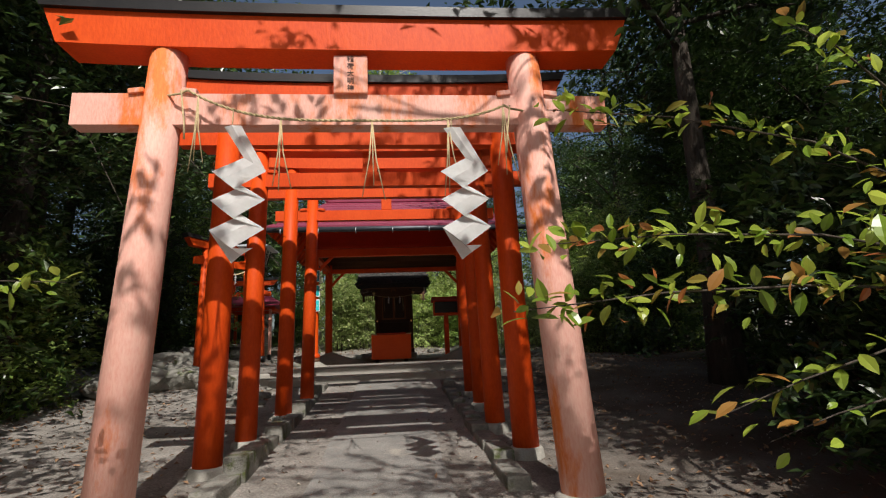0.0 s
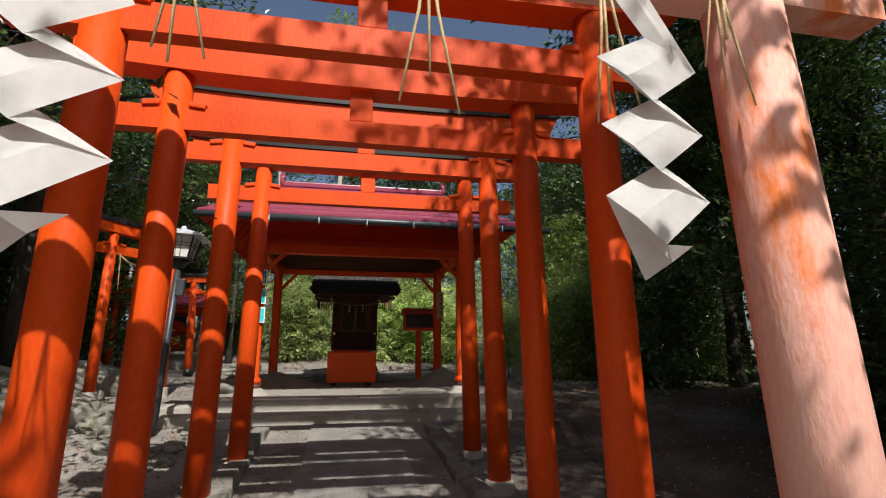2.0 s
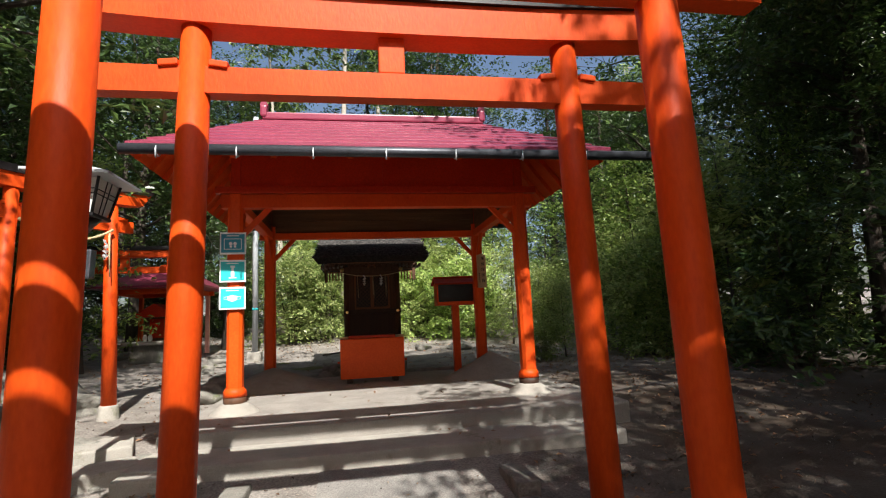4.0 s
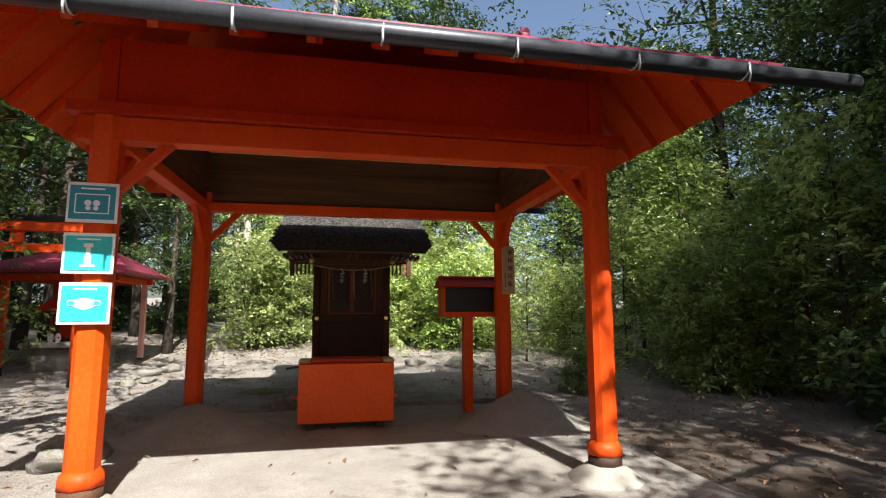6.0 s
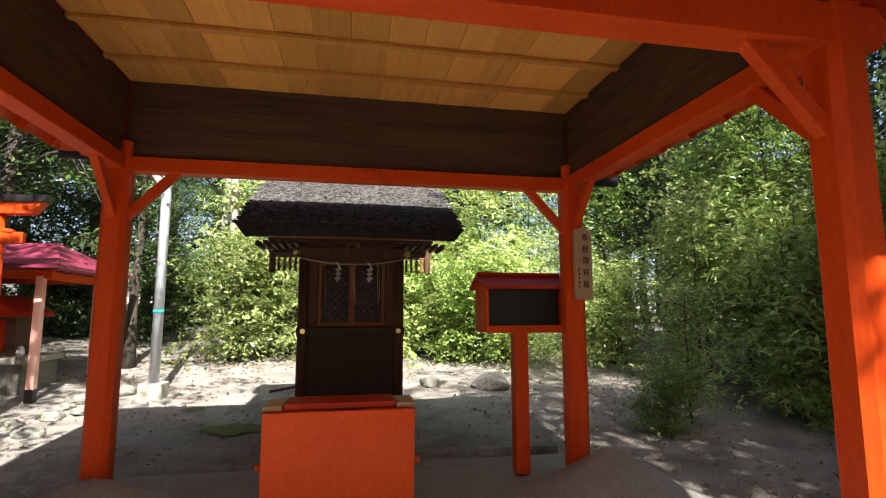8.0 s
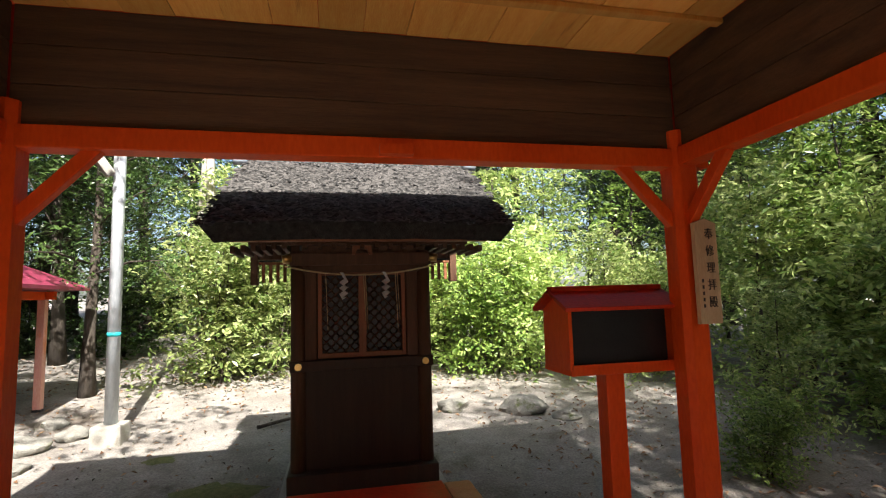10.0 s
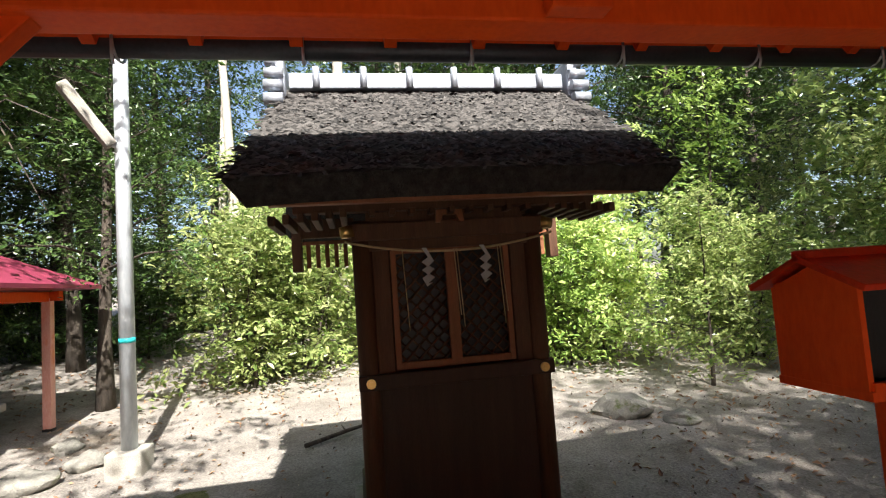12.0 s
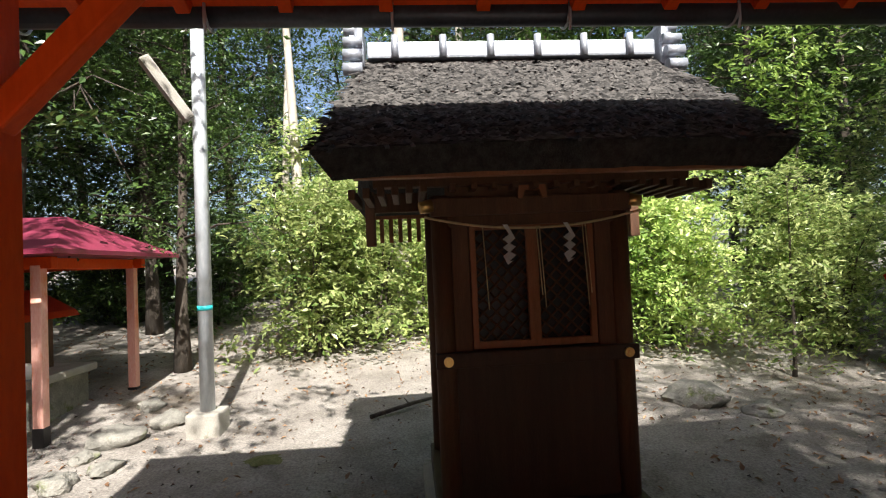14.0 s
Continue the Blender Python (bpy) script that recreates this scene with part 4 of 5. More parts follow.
for x in (-0.32, -0.22, 0.28):
    v = thing("offering_jar", "small white porcelain offering jar on the slab", "jar", "offerings on the slab", (-3.75 + x, 15.42, 1.73))
    part("body", tube(B(), [(0, 0, 0), (0, 0, 0.05), (0, 0, 0.10), (0, 0, 0.14)], [0.025, 0.045, 0.04, 0.02], 12), PAPER, v)

# ---- sand heaps ----


def heap(x, y, rx, ry, h, seed):
    bm = B()
    n, k = 28, 10
    rings = []
    for i in range(k + 1):
        f = i / k
        ring = []
        for j in range(n):
            a = 2 * math.pi * j / n
            w = 1 + 0.14 * noise.noise((math.cos(a) * 1.5, math.sin(a) * 1.5, seed))
            z = h * (1 - f) ** 1.15 + 0.02 * noise.noise((math.cos(a) * f * 4, math.sin(a) * f * 4, seed + 3)) - 0.03 * f
            ring.append(bm.verts.new((math.cos(a) * rx * f * w, math.sin(a) * ry * f * w, z)) if i else None)
        if i == 0:
            tip = bm.verts.new((0, 0, h * 0.97))
            ring = [tip] * n
        rings.append(ring)
    for a, b in zip(rings, rings[1:]):
        for j in range(n):
            vs_ = [a[j], b[j], b[(j + 1) % n]] if a[0] is a[1] else [a[j], b[j], b[(j + 1) % n], a[(j + 1) % n]]
            f = bm.faces.new(vs_)
            f.smooth = True
    ob = new("sand_heap", finish("sand_heap", bm, SAND))
    ob.location = (x, y, 1.07)
    tagged(ob, "low heap of pale grey sand on the platform", "sand heap", "sand heaps")


heap(2.24, 11.32, 0.80, 0.66, 0.37, 1)
heap(-0.90, 11.50, 0.95, 0.66, 0.29, 2)

# ---- stones ----


def rock(x, y, s, seed, label, flat=0.6, sink=0.3, material=None, group="loose stones"):
    bm = B()
    bmesh.ops.create_icosphere(bm, subdivisions=3, radius=1.0)
    for v in bm.verts:
        n = noise.noise(v.co * 1.1 + Vector((seed * 7.3, 0, 0))) * 0.5 + noise.noise(v.co * 2.7 + Vector((seed, 4, 0))) * 0.2
        v.co *= 1 + n
        v.co.x *= 1.15
        v.co.z = max(v.co.z * flat, -0.4)
        v.co *= s
    for f in bm.faces:
        f.smooth = noise.noise(f.calc_center_median() * 9) > -0.1
    ob = new("rock", finish("rock", bm, material or STONE))
    ob.matrix_world = pose(x, y, gz(x, y) + s * flat * (1 - sink) * 0.45, 0, 0, seed * 57)
    tagged(ob, label, "rock", group)


for k, (x, y, s) in enumerate(((-1.62, 6.95, 0.16), (-1.35, 7.25, 0.11), (-1.95, 7.2, 0.13), (-1.25, 6.75, 0.08), (-2.35, 8.15, 0.30), (-3.0, 8.4, 0.42), (-3.6, 8.0, 0.5), (-2.9, 10.5, 0.3), (-3.4, 9.6, 0.35), (-2.55, 15.1, 0.17), (-2.35, 14.6, 0.10), (-2.55, 14.35, 0.12), (-2.75, 14.0, 0.10), (-2.62, 14.8, 0.09), (-2.3, 15.5, 0.15), (-2.4, 13.7, 0.11), (-2.7, 16.0, 0.12), (2.55, 15.2, 0.24), (1.75, 15.5, 0.17), (-3.9, 9.0, 0.45), (-3.5, 10.6, 0.55), (-4.2, 9.9, 0.6), (-2.1, 8.95, 0.14), (-2.5, 9.0, 0.12), (2.9, 14.8, 0.13), (-1.5, 8.55, 0.1), (-1.52, 11.55, 0.30), (-1.62, 10.9, 0.26), (-0.12, 12.75, 0.22))):
    rock(x, y, s, k + 1, "weathered grey stone half sunk in the earth" if y < 12 else "mossy grey stone on the bare ground")
for k in range(14):
    rock(-1.6 + 0.28 * k % 0.9 - 0.9 * random.random(), 7.3 + random.uniform(-0.7, 0.9), random.uniform(0.03, 0.06), 40 + k, "small grey stone by the lamp post", group="pebbles")

# kerb stones along the posts
for side, x0 in ((-1, -0.62), (1, 1.43)):
    kb = thing("kerb", "mossy stone kerb row along the gate posts", "kerb", "kerbs along the path", (x0, 4.5, 0.4))
    y = 2.9
    k = 0
    while y < 7.7:
        L = random.uniform(0.42, 0.62)
        z = gz(0.4, y + L / 2)
        h = random.uniform(0.05, 0.09) + (0.06 if k % 2 and side < 0 else 0)
        part("kerb_stone", box(B(), random.uniform(-0.02, 0.02) + side * -0.05 * (y - 3) / 5, y + L / 2 - 4.5, z - 0.4 + h / 2 - 0.02, 0.17, L - 0.015, h + 0.08, 0.02, Matrix.Rotation(random.uniform(-0.03, 0.03), 4, "Z")), STONE, kb)
        y += L
        k += 1
# stone edging and slabs left of the step
for k, (x, y, sx, sy, z, r) in enumerate(((-2.1, 8.75, 0.9, 0.55, 0.93, 20), (-1.75, 8.25, 0.7, 0.4, 0.86, 28), (-1.2, 8.05, 0.5, 0.3, 0.84, 5))):
    ob = new("stone_slab", finish("stone_slab", box(B(), 0, 0, 0, sx, sy, 0.16, 0.02), CONCRETE))
    ob.matrix_world = pose(x, y, z, 0, 0, r)
    tagged(ob, "flat grey concrete slab bedded beside the step", "slab", "slabs by the step")
bm = B()
box(bm, 1.45, 12.62, 1.06, 1.9, 0.14, 0.12, 0.02)
setting("edging", bm, STONE, "low stone edging behind the platform", "edging")

# ---- plants ----


def leaves_mesh(name, centres, normals, lengths, material, width=0.42, seed=0, bend=0.25):
    """One mesh of many folded pointed leaves."""
    rg = np.random.default_rng(seed)
    n = len(centres)
    nrm = normals / np.maximum(np.linalg.norm(normals, axis=1, keepdims=True), 1e-6)
    d = rg.normal(size=(n, 3))
    d -= (d * nrm).sum(1, keepdims=True) * nrm
    d /= np.maximum(np.linalg.norm(d, axis=1, keepdims=True), 1e-6)
    w = np.cross(nrm, d)
    L = lengths[:, None]
    v = np.empty((n, 4, 3))
    v[:, 0] = centres - d * L * 0.5
    v[:, 1] = centres + w * L * width * 0.5 + nrm * L * bend * 0.3
    v[:, 2] = centres + d * L * 0.5 - nrm * L * bend * 0.2
    v[:, 3] = centres - w * L * width * 0.5 + nrm * L * bend * 0.3
    base = np.arange(n)[:, None] * 4
    f = np.concatenate([base + np.array([[0, 1, 2]]), base + np.array([[0, 2, 3]])])
    me = bpy.data.meshes.new(name)
    me.from_pydata(v.reshape(-1, 3).tolist(), [], f.tolist())
    me.materials.append(material)
    return me


def clumps(rg, tips, per, spread):
    """Leaf places and facings: each twig end carries a flat, slightly drooping spray."""
    tips = np.array(tips)
    n = len(tips)
    face = rg.normal(size=(n, 3)) * 0.38 + np.array([0, -0.3, 1.0])
    face /= np.linalg.norm(face, axis=1, keepdims=True)
    u = np.cross(face, np.array([0.31, 0.95, 0.0]))
    u /= np.linalg.norm(u, axis=1, keepdims=True)
    v = np.cross(face, u)
    face, u, v, c = [np.repeat(k, per, axis=0) for k in (face, u, v, tips)]
    m = n * per
    rad = np.sqrt(rg.random(m)) * spread * rg.uniform(0.8, 1.9, m)
    ang = rg.random(m) * 2 * math.pi
    c = c + u * (rad * np.cos(ang))[:, None] + v * (rad * np.sin(ang))[:, None] + face * (rg.normal(size=m) * spread * 0.16)[:, None]
    c[:, 2] -= 0.35 * rad * rad / spread
    return c, face + rg.normal(size=(m, 3)) * 0.33


def plant(name, label, category, group, height, crown_lo, radius, limbs, twigs, per, leaf, leaf_material, bark, trunk_r, seed, stems=1, spread=0.28, top=0.35, width=0.45):
    """A tree or shrub: tapered trunk with limbs and twigs, and a crown of single leaves."""
    rg = np.random.default_rng(seed)
    t = thing(name, label, category, group)
    bm = B()
    tips = []
    for s in range(stems):
        lean = rg.normal(size=2) * (0.04 if stems == 1 else 0.16) * height
        base = rg.normal(size=2) * (0.0 if stems == 1 else 0.10)
        pts = []
        for i in range(7):
            f = i / 6
            pts.append(Vector((base[0] + lean[0] * f ** 1.5 + rg.normal() * 0.02, base[1] + lean[1] * f ** 1.5 + rg.normal() * 0.02, -0.15 + (height + 0.15) * f)))
        tr = trunk_r if stems == 1 else trunk_r * 0.6
        tube(bm, pts, [tr * (1.35 if i == 0 else 1) * (1 - 0.8 * i / 6) for i in range(7)], 9 if stems == 1 else 6)
        for k in range(limbs):
            f = crown_lo + (1 - crown_lo) * (k + rg.random()) / limbs
            i = min(5, int(f * 6))
            p = pts[i].lerp(pts[i + 1], f * 6 - i)
            a = rg.random() * 2 * math.pi
            r = radius * (1 - (1 - top) * max(0.0, (f - crown_lo) / (1 - crown_lo))) * rg.uniform(0.6, 1.1)
            e = p + Vector((math.cos(a) * r, math.sin(a) * r, r * rg.uniform(0.05, 0.5)))
            mid = p.lerp(e, 0.5) + Vector((0, 0, 0.06 * r))
            tube(bm, [p, mid, e], [tr * 0.3 * (1.1 - f * 0.7), tr * 0.18, tr * 0.05], 5)
            for q in range(twigs):
                g = rg.uniform(0.25, 1.05)
                c = p.lerp(e, g) + Vector(rg.normal(size=3) * spread * np.array([1.2, 1.2, 0.8]))
                tips.append(c)
                if q % 3 == 0:
                    tube(bm, [p.lerp(e, min(g, 1.0)), c], [tr * 0.06, tr * 0.03], 3)
    part("trunk", bm, bark, t)
    c, nm = clumps(rg, tips, per, spread * 0.62)
    ln = leaf * rg.uniform(0.65, 1.25, len(c))
    me = leaves_mesh("crown", c, nm, ln, leaf_material, width, seed)
    cr = new("crown", me)
    cr.parent = t
    return t


def place(src, x, y, turn, scale, sink=0.0):
    c = copy_thing(src, pose(x, y, gz(x, y) - sink, 0, 0, turn))
    c.scale = (scale, scale, scale)
    return c


rg = np.random.default_rng(11)
W = "woodland round the shrine"
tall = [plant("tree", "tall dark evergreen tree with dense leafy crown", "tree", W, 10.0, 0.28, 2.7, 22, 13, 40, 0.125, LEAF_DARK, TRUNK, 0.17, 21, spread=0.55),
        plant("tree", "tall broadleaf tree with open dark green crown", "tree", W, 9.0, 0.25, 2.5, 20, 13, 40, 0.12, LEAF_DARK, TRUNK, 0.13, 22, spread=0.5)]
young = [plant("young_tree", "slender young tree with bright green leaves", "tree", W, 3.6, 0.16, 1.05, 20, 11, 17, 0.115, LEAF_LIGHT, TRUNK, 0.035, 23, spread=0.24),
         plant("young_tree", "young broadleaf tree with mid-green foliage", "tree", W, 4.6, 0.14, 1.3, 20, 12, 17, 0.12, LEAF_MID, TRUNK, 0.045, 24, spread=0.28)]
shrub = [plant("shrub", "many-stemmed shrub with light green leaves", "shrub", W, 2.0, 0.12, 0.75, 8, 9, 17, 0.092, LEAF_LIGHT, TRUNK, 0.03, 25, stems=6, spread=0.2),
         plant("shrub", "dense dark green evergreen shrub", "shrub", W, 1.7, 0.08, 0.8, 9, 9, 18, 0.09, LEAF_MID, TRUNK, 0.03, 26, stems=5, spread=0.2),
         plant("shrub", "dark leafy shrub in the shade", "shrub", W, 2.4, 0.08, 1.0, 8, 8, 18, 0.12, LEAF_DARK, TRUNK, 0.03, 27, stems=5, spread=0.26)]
pale = plant("bare_trunk_tree", "tall straight tree with pale smooth trunk", "tree", W, 13.0, 0.72, 2.2, 10, 12, 26, 0.17, LEAF_MID, PALE_TRUNK, 0.15, 28, spread=0.5)
shade = plant("tree", "spreading evergreen tree with heavy dark crown to cast shade", "tree", W, 9.0, 0.5, 2.9, 24, 14, 62, 0.14, LEAF_DARK, TRUNK, 0.18, 29, spread=0.6, top=0.6)
sources = [shade] + tall + young + shrub + [pale]

# singled out plants behind the shrine
for src, x, y, turn, sc in (
        (shrub[0], -1.35, 17.9, 20, 1.15), (shrub[0], -0.6, 18.3, 140, 1.2), (shrub[0], 0.3, 18.8, 60, 1.0),
        (shrub[1], 2.75, 17.2, 10, 1.0), (shrub[0], 1.5, 17.9, 75, 1.0), (shrub[0], 2.1, 18.4, 165, 1.2), (shrub[0], 3.6, 17.4, 305, 1.1), (young[0], 3.2, 18.0, 80, 1.0), (young[0], 2.3, 18.9, 200, 1.05), (young[0], 4.0, 15.8, 300, 0.62), (young[0], 4.4, 18.6, 30, 1.0),
        (young[0], 1.4, 19.6, 111, 1.0), (young[1], 5.6, 17.6, 11, 0.95), (shrub[0], 5.2, 16.6, 210, 0.9), (shrub[1], 3.7, 12.9, 77, 0.38), (young[0], 4.2, 13.2, 15, 0.42),
        (pale, -2.0, 20.3, 0, 0.80), (pale, -0.15, 20.6, 130, 1.0), (pale, 1.35, 21.5, 60, 0.85), (pale, -2.7, 21.8, 200, 0.7), (tall[0], -4.3, 19.4, 90, 0.65), (tall[0], -2.9, 17.2, 10, 0.5),
        # the tall tree at (-5.0, 6.9) is added to shade the shelter side
        (tall[1], 5.0, 21.5, 10, 1.0), (tall[0], 3.2, 22.6, 10, 1.0), (shade, 7.6, 9.9, 40, 0.75), (tall[0], -5.0, 6.9, 0, 1.0), (shrub[1], 6.0, 12.6, 0, 1.1), (young[0], 6.9, 12.9, 0, 0.9), (young[1], 7.6, 11.2, 70, 0.9), (young[0], 5.5, 14.7, 190, 0.8), (shrub[2], 3.9, 2.0, 50, 0.9), (shrub[2], 4.5, 3.3, 150, 0.9), (young[1], 6.4, 14.2, 50, 0.9), (young[1], 6.5, 11.9, 90, 0.8)):
    place(src, x, y, turn, sc)

# the woodland all round, thinner where the sun comes in from behind the walk
n = 0
while n < 105:
    a = rg.uniform(0, 2 * math.pi)
    r = rg.uniform(6.0, 24.0)
    x, y = 0.6 + math.cos(a) * r, 10.5 + math.sin(a) * r
    if abs(x - 0.5) < 4.2 + (1.2 if y > 12.5 else 0) and -4 < y < 19.5:
        continue
    if -12 < y < 1 and -4.8 < x < 6.0 or (y <= -9 and -6.5 < x < 3.6):
        continue
    if 2.5 < x < 10 and 3.5 < y < 13.5:
        continue
    if y > 19 and r < 9.5:
        continue
    if y < 0 and abs(x) < 3.2:
        continue
    place(tall[n % 2], x, y, rg.uniform(0, 360), rg.uniform(0.85, 1.25))
    n += 1
n = 0
while n < 95:
    a = rg.uniform(0, 2 * math.pi)
    r = rg.uniform(5.2, 17.0)
    x, y = 0.6 + math.cos(a) * r, 10.0 + math.sin(a) * r
    if abs(x - 0.5) < 4.0 + (1.0 if y > 12.5 else 0) and -5 < y < 19.2:
        continue
    if y < -1 and abs(x - 0.3) < 3.5:
        continue
    # sunlit side gets the paler leaf colours, shaded woodland the darker ones
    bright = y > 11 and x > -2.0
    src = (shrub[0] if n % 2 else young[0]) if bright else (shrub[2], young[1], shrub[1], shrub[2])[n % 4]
    place(src, x, y, rg.uniform(0, 360), rg.uniform(0.85, 1.3))
    n += 1
# added trees, mostly unseen, whose canopies shade the posts, path, right-hand side and shelter
for x, y, sc in ((6.4, -1.8, 1.05), (3.7, 0.6, 1.0), (7.2, -5.2, 1.1), (7.9, 1.4, 1.1), (6.8, -8.0, 1.1), (9.2, -4.0, 1.1), (5.0, 5.9, 1.1), (-4.6, 10.3, 1.05)):
    place(shade, x, y, rg.uniform(0, 360), sc)
for s in sources:
    s.location = (rg.uniform(14, 18), rg.uniform(24, 30), 0)
    s.location.z = gz(s.location.x, s.location.y)

# ---- near branches ----


def leaf_shape(bm, p, d, nrm, L, w):
    side = d.cross(nrm).normalized()
    prev = None
    for i, (f, k) in enumerate(((0, 0.05), (0.2, 0.7), (0.45, 1.0), (0.75, 0.72), (1.0, 0.02))):
        c = p + d * (L * f) - nrm * (0.18 * L * f * f)
        row = (bm.verts.new(c - side * (w * k / 2) + nrm * (0.06 * L * k)), bm.verts.new(c), bm.verts.new(c + side * (w * k / 2) + nrm * (0.06 * L * k)))
        if prev:
            bm.faces.new((prev[0], prev[1], row[1], row[0])), bm.faces.new((prev[1], prev[2], row[2], row[1]))
        prev = row


def branch(parent, pts, leaf, count, seed, turning=0.15, r=0.007):
    """A leafy twig along points, its leaves set alternately."""
    rgb = np.random.default_rng(seed)
    tw = part("twig", tube(B(), pts, [r * (1 - 0.75 * i / (len(pts) - 1)) for i in range(len(pts))], 6), TRUNK, parent)
    pv = [Vector(p) for p in pts]
    green, red = B(), B()
    for k in range(count):
        f = (0.15 + 0.85 * (k + rgb.random()) / count) * (len(pv) - 1)
        i = min(len(pv) - 2, int(f))
        p = pv[i].lerp(pv[i + 1], f - i) + Vector(rgb.normal(size=3) * 0.035)
        t = (pv[i + 1] - pv[i]).normalized()
        d = (t * 0.6 + Vector(rgb.normal(size=3) * 0.6) + Vector((0, 0, 0.1))).normalized()
        nm = (Vector((0, -0.35, 1)) + Vector(rgb.normal(size=3) * 0.4)).normalized()
        nm = (nm - d * nm.dot(d)).normalized()
        L = leaf * rgb.uniform(0.6, 1.2)
        leaf_shape(red if rgb.random() < turning else green, p, d, nm, L, L * 0.48)
    if len(green.verts):
        part("leaves", green, LEAF_NEAR, tw)
    if len(red.verts):
        part("leaves", red, LEAF_TURN, tw, "yellow and reddish leaves")


br = thing("overhanging_shrub", "glossy-leaved shrub branches reaching in beside the first gate", "shrub", "", (3.0, 1.2, gz(3.0, 1.2)))
gb = gz(3.0, 1.2)
part("stem", tube(B(), [(0.0, 0, -0.2), (0.1, 0.05, 0.9), (0.0, 0.1, 1.8), (0.2, 0.2, 2.7)], [0.03, 0.025, 0.02, 0.01], 8), TRUNK, br)
for k, (z0, reach, z1, y1, cnt, seed) in enumerate(((1.30, -1.75, 1.28, -0.15, 120, 1), (1.45, -1.60, 1.55, 0.05, 120, 2), (1.70, -1.55, 2.10, 0.0, 95, 3), (1.2, -1.2, 0.9, -0.2, 28, 4), (1.9, -0.8, 2.3, -0.3, 45, 5), (1.4, -0.9, 1.5, -0.55, 60, 6), (1.0, -0.8, 0.75, 0.15, 12, 7), (1.6, -0.5, 1.75, -0.5, 40, 8))):
    reach *= 1.13
    branch(br, [(0.05, 0.05, z0), (reach * 0.35, y1 * 0.3, z0 + (z1 - z0) * 0.5 + 0.06), (reach * 0.7, y1 * 0.7, z0 + (z1 - z0) * 0.8 + 0.05), (reach, y1, z1)], 0.085, cnt, seed, 0.22 if k < 4 else 0.1)
bl = thing("overhanging_branch", "leafy evergreen branch reaching in beside the first gate", "shrub", "", (-2.6, 2.1, gz(-2.6, 2.1)))
part("stem", tube(B(), [(0, 0, -0.2), (0.1, 0, 1.0), (0.0, 0.1, 2.2), (0.1, 0.0, 3.2)], [0.03, 0.025, 0.02, 0.01], 8), TRUNK, bl)
for k, (z0, reach, z1, y1, cnt, seed) in enumerate(((1.45, 1.75, 1.40, -0.35, 60, 11), (1.5, 0.9, 1.55, -0.5, 60, 12), (2.2, 1.0, 2.45, -0.4, 55, 13), (0.9, 1.0, 0.55, -0.3, 30, 14), (2.6, 0.8, 3.0, -0.3, 45, 15), (1.1, 0.7, 1.0, -0.5, 45, 16))):
    branch(bl, [(0.05, 0.02, z0), (reach * 0.35, y1 * 0.3, z0 + (z1 - z0) * 0.5 + 0.04), (reach * 0.7, y1 * 0.7, z0 + (z1 - z0) * 0.8 + 0.03), (reach, y1, z1)], 0.075, cnt, seed, 0.02)
# unseen floating branches overhead, added only to dapple the first gate
ov = thing("overhead_branch", "unseen leafy branches added high over the path to cast dapples", "branch", "", (1.6, -1.6, 5.6))
for k, (x, y, z, seed) in enumerate(((-2.2, 0.3, 0.4, 31), (-1.4, -0.5, 0.1, 32), (-0.6, 0.5, 0.6, 33), (-2.8, -0.6, 0.9, 34), (-1.9, 0.8, -0.2, 35))):
    branch(ov, [(1.6, -1.4, 0.5), (0.8, -0.6, 0.45), (x * 0.5, y * 0.5, 0.4), (x, y, z)], 0.11, 80, seed, 0.0, 0.02)

# ---- leaf litter and pebbles ----
rl = np.random.default_rng(8)
pts = []
while len(pts) < 9000:
    x, y = rl.uniform(-6, 8), rl.uniform(-1, 20)
    on_path = -0.8 < x < 1.6 and y < 12.6 or (-1.6 < x < 3.0 and 8.0 < y < 12.6)
    if on_path and rl.random() > 0.06:
        continue
    if not on_path and rl.random() > (0.8 if (y > 16 or x < -1.2 and y < 8 or x > 2) else 0.25):
        continue
    z = gz(x, y)
    if -1.4 < x < 2.9 and 8.6 < y < 12.5:
        z = 1.07
    elif -1.45 < x < 2.55 and 8.05 < y < 8.63:
        z = 0.94
    elif -0.02 < x < 0.98 and y < 8.0:
        z = float(np.interp(y, PROFILE_Y, PROFILE_Z)) + 0.018
    pts.append((x, y, z + 0.012))
c = np.array(pts)
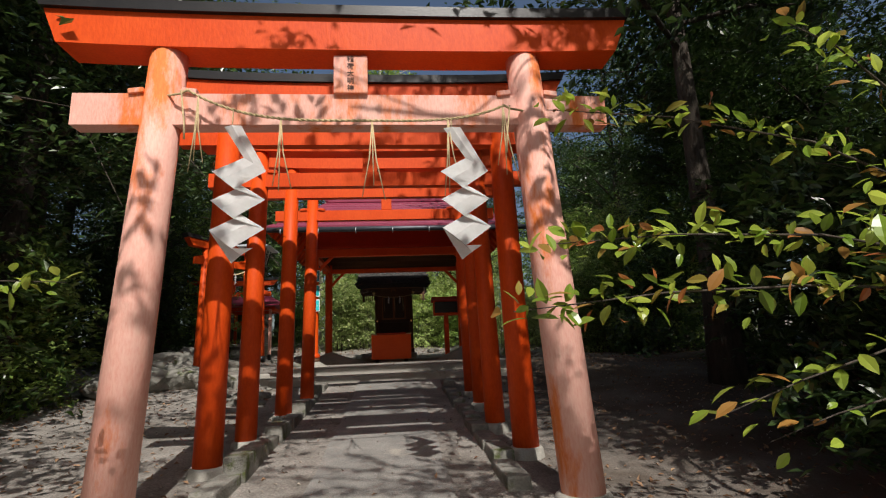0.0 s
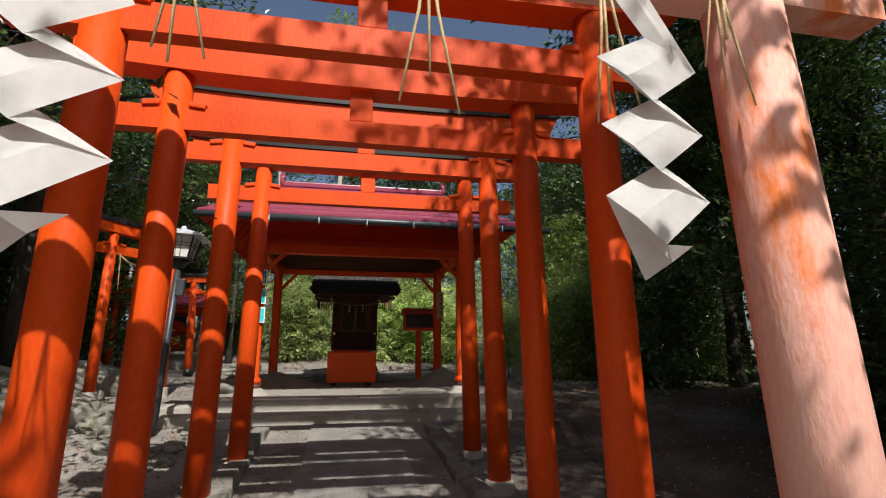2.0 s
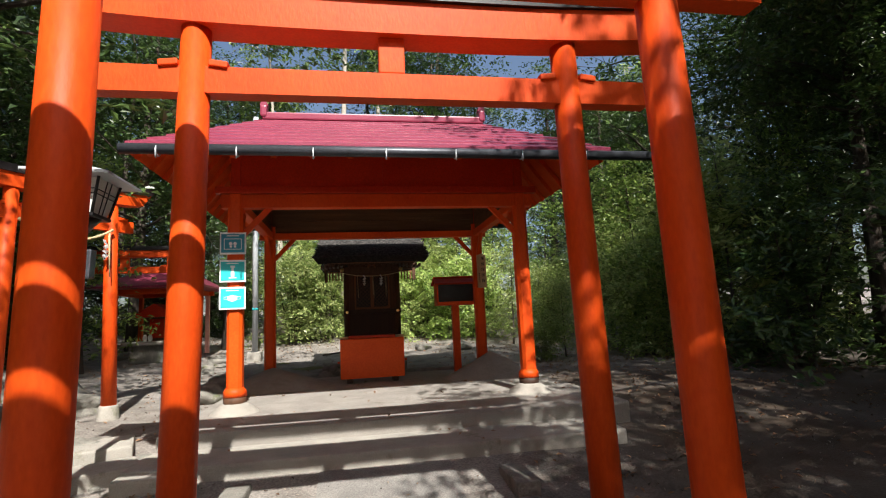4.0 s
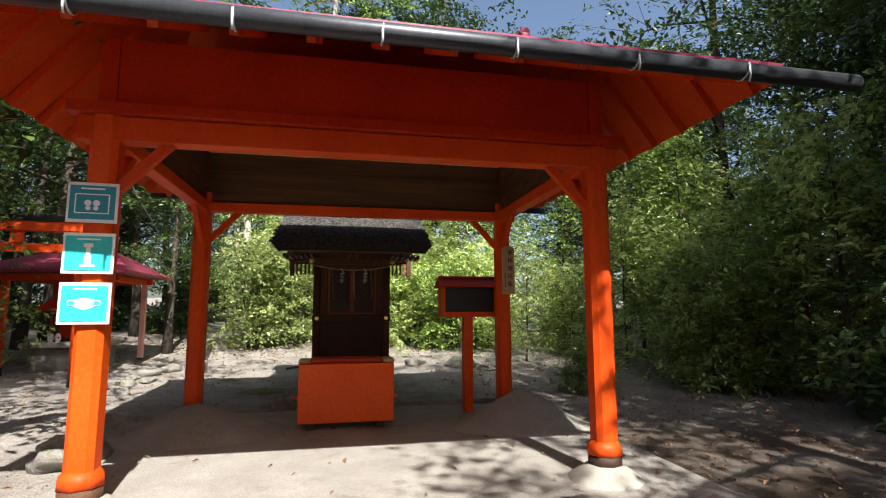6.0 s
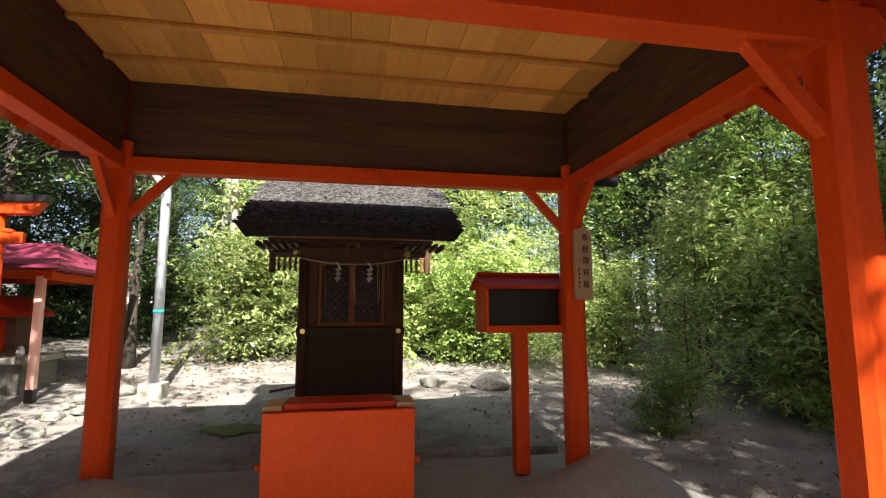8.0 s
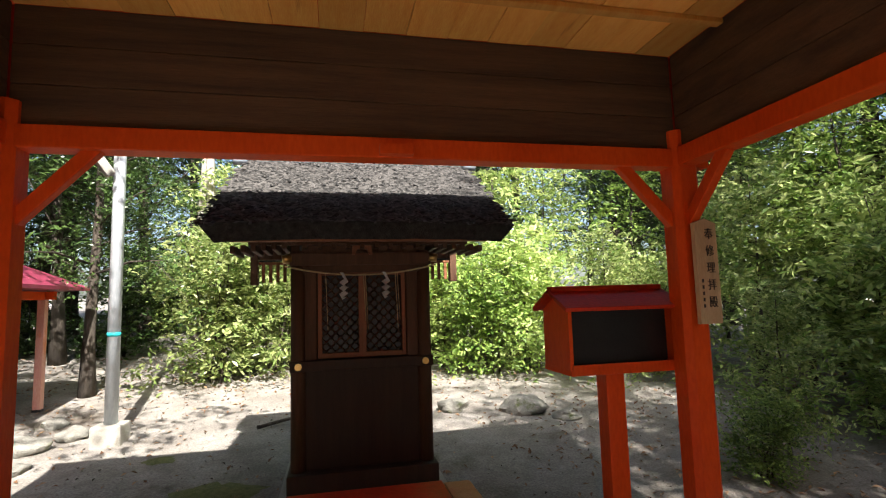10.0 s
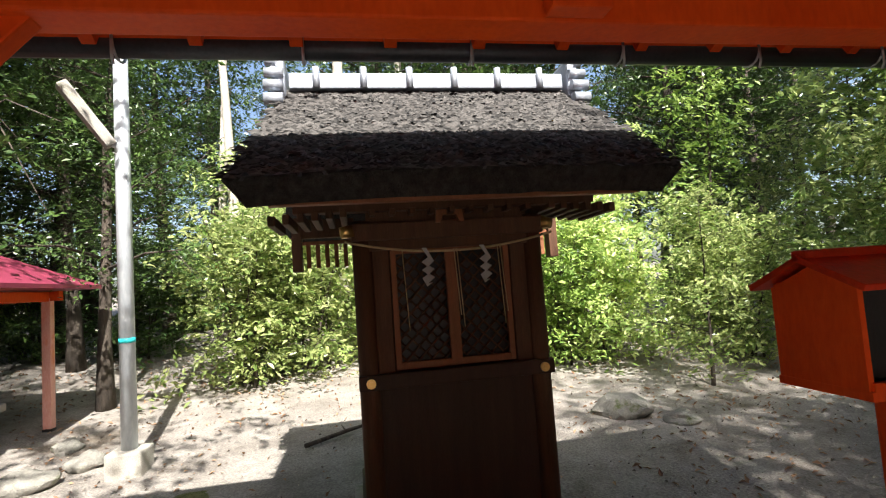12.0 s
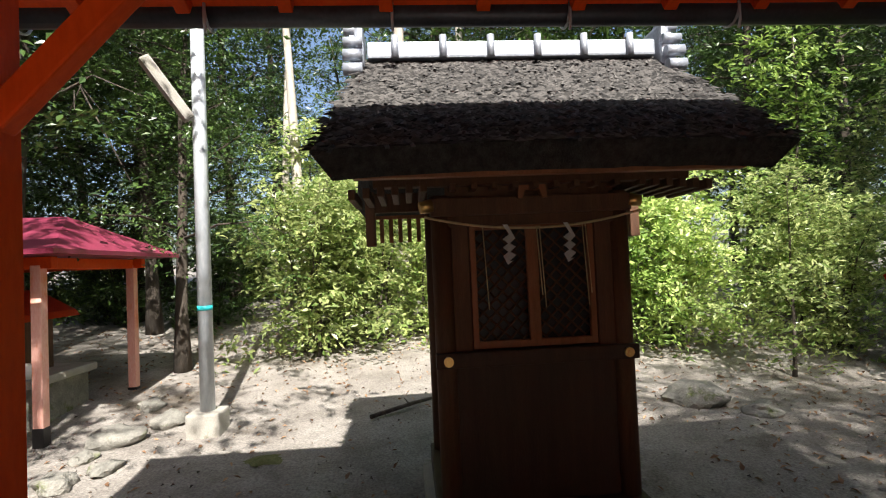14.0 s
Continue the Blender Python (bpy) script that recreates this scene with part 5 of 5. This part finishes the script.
me = leaves_mesh("leaf_litter", c, rl.normal(size=c.shape) * 0.35 + np.array([0, 0, 1.0]), rl.uniform(0.03, 0.075, len(c)), LITTER, 0.45, 3, 0.4)
tagged(new("leaf_litter", me), "scattered dry brown leaves on the ground", "leaf litter", kind="stuff")
# grit and wood scraps
g = []
while len(g) < 7000:
    x, y = rl.uniform(-4.5, 6), rl.uniform(0.5, 18.5)
    if -1.45 < x < 2.95 and 8.0 < y < 12.6:
        continue
    if -0.05 < x < 1.0 and y < 8 and rl.random() > 0.1:
        continue
    g.append((x, y, gz(x, y) + (0.026 if -0.05 < x < 1.0 and y < 8 else 0.008)))
c = np.array(g)
me = leaves_mesh("ground_litter", c, rl.normal(size=c.shape) * 0.5 + np.array([0, 0, 1.0]), rl.uniform(0.008, 0.035, len(c)), LITTER_DARK, 0.6, 5, 0.9)
tagged(new("ground_litter", me), "dark wood scraps and grit on the earth", "litter", kind="stuff")
# fallen branch behind the pavilion
fb = thing("fallen_branch", "thin dark fallen branch lying on the ground", "branch", "", (0.0, 15.6, gz(0.0, 15.6)))
part("limb", tube(B(), [(-0.45, -0.35, 0.02), (-0.1, -0.12, 0.05), (0.2, 0.2, 0.03), (0.4, 0.7, 0.04)], [0.02, 0.018, 0.012, 0.006], 7), TRUNK, fb)
part("twig", tube(B(), [(-0.1, -0.12, 0.05), (-0.15, 0.15, 0.04)], [0.01, 0.004], 5), TRUNK, fb)
# moss patches
for x, y, r in ((-1.2, 14.6, 0.16), (-0.55, 13.75, 0.36)):
    bm = B()
    n = 22
    mid = bm.verts.new((0, 0, 0.02))
    ring = [bm.verts.new((math.cos(a) * r * (1 + 0.8 * noise.noise((math.cos(a) * 3, math.sin(a) * 3, x))), math.sin(a) * r * 0.7 * (1 + 0.8 * noise.noise((math.cos(a) * 3, math.sin(a) * 3, y))), -0.012)) for a in np.linspace(0, 2 * math.pi, n, endpoint=False)]
    for i in range(n):
        bm.faces.new((mid, ring[i], ring[(i + 1) % n]))
    ob = new("moss_patch", finish("moss_patch", bm, MOSS))
    ob.location = (x, y, gz(x, y) + 0.012)
    tagged(ob, "yellow-green moss patch on the earth", "moss", "moss patches")
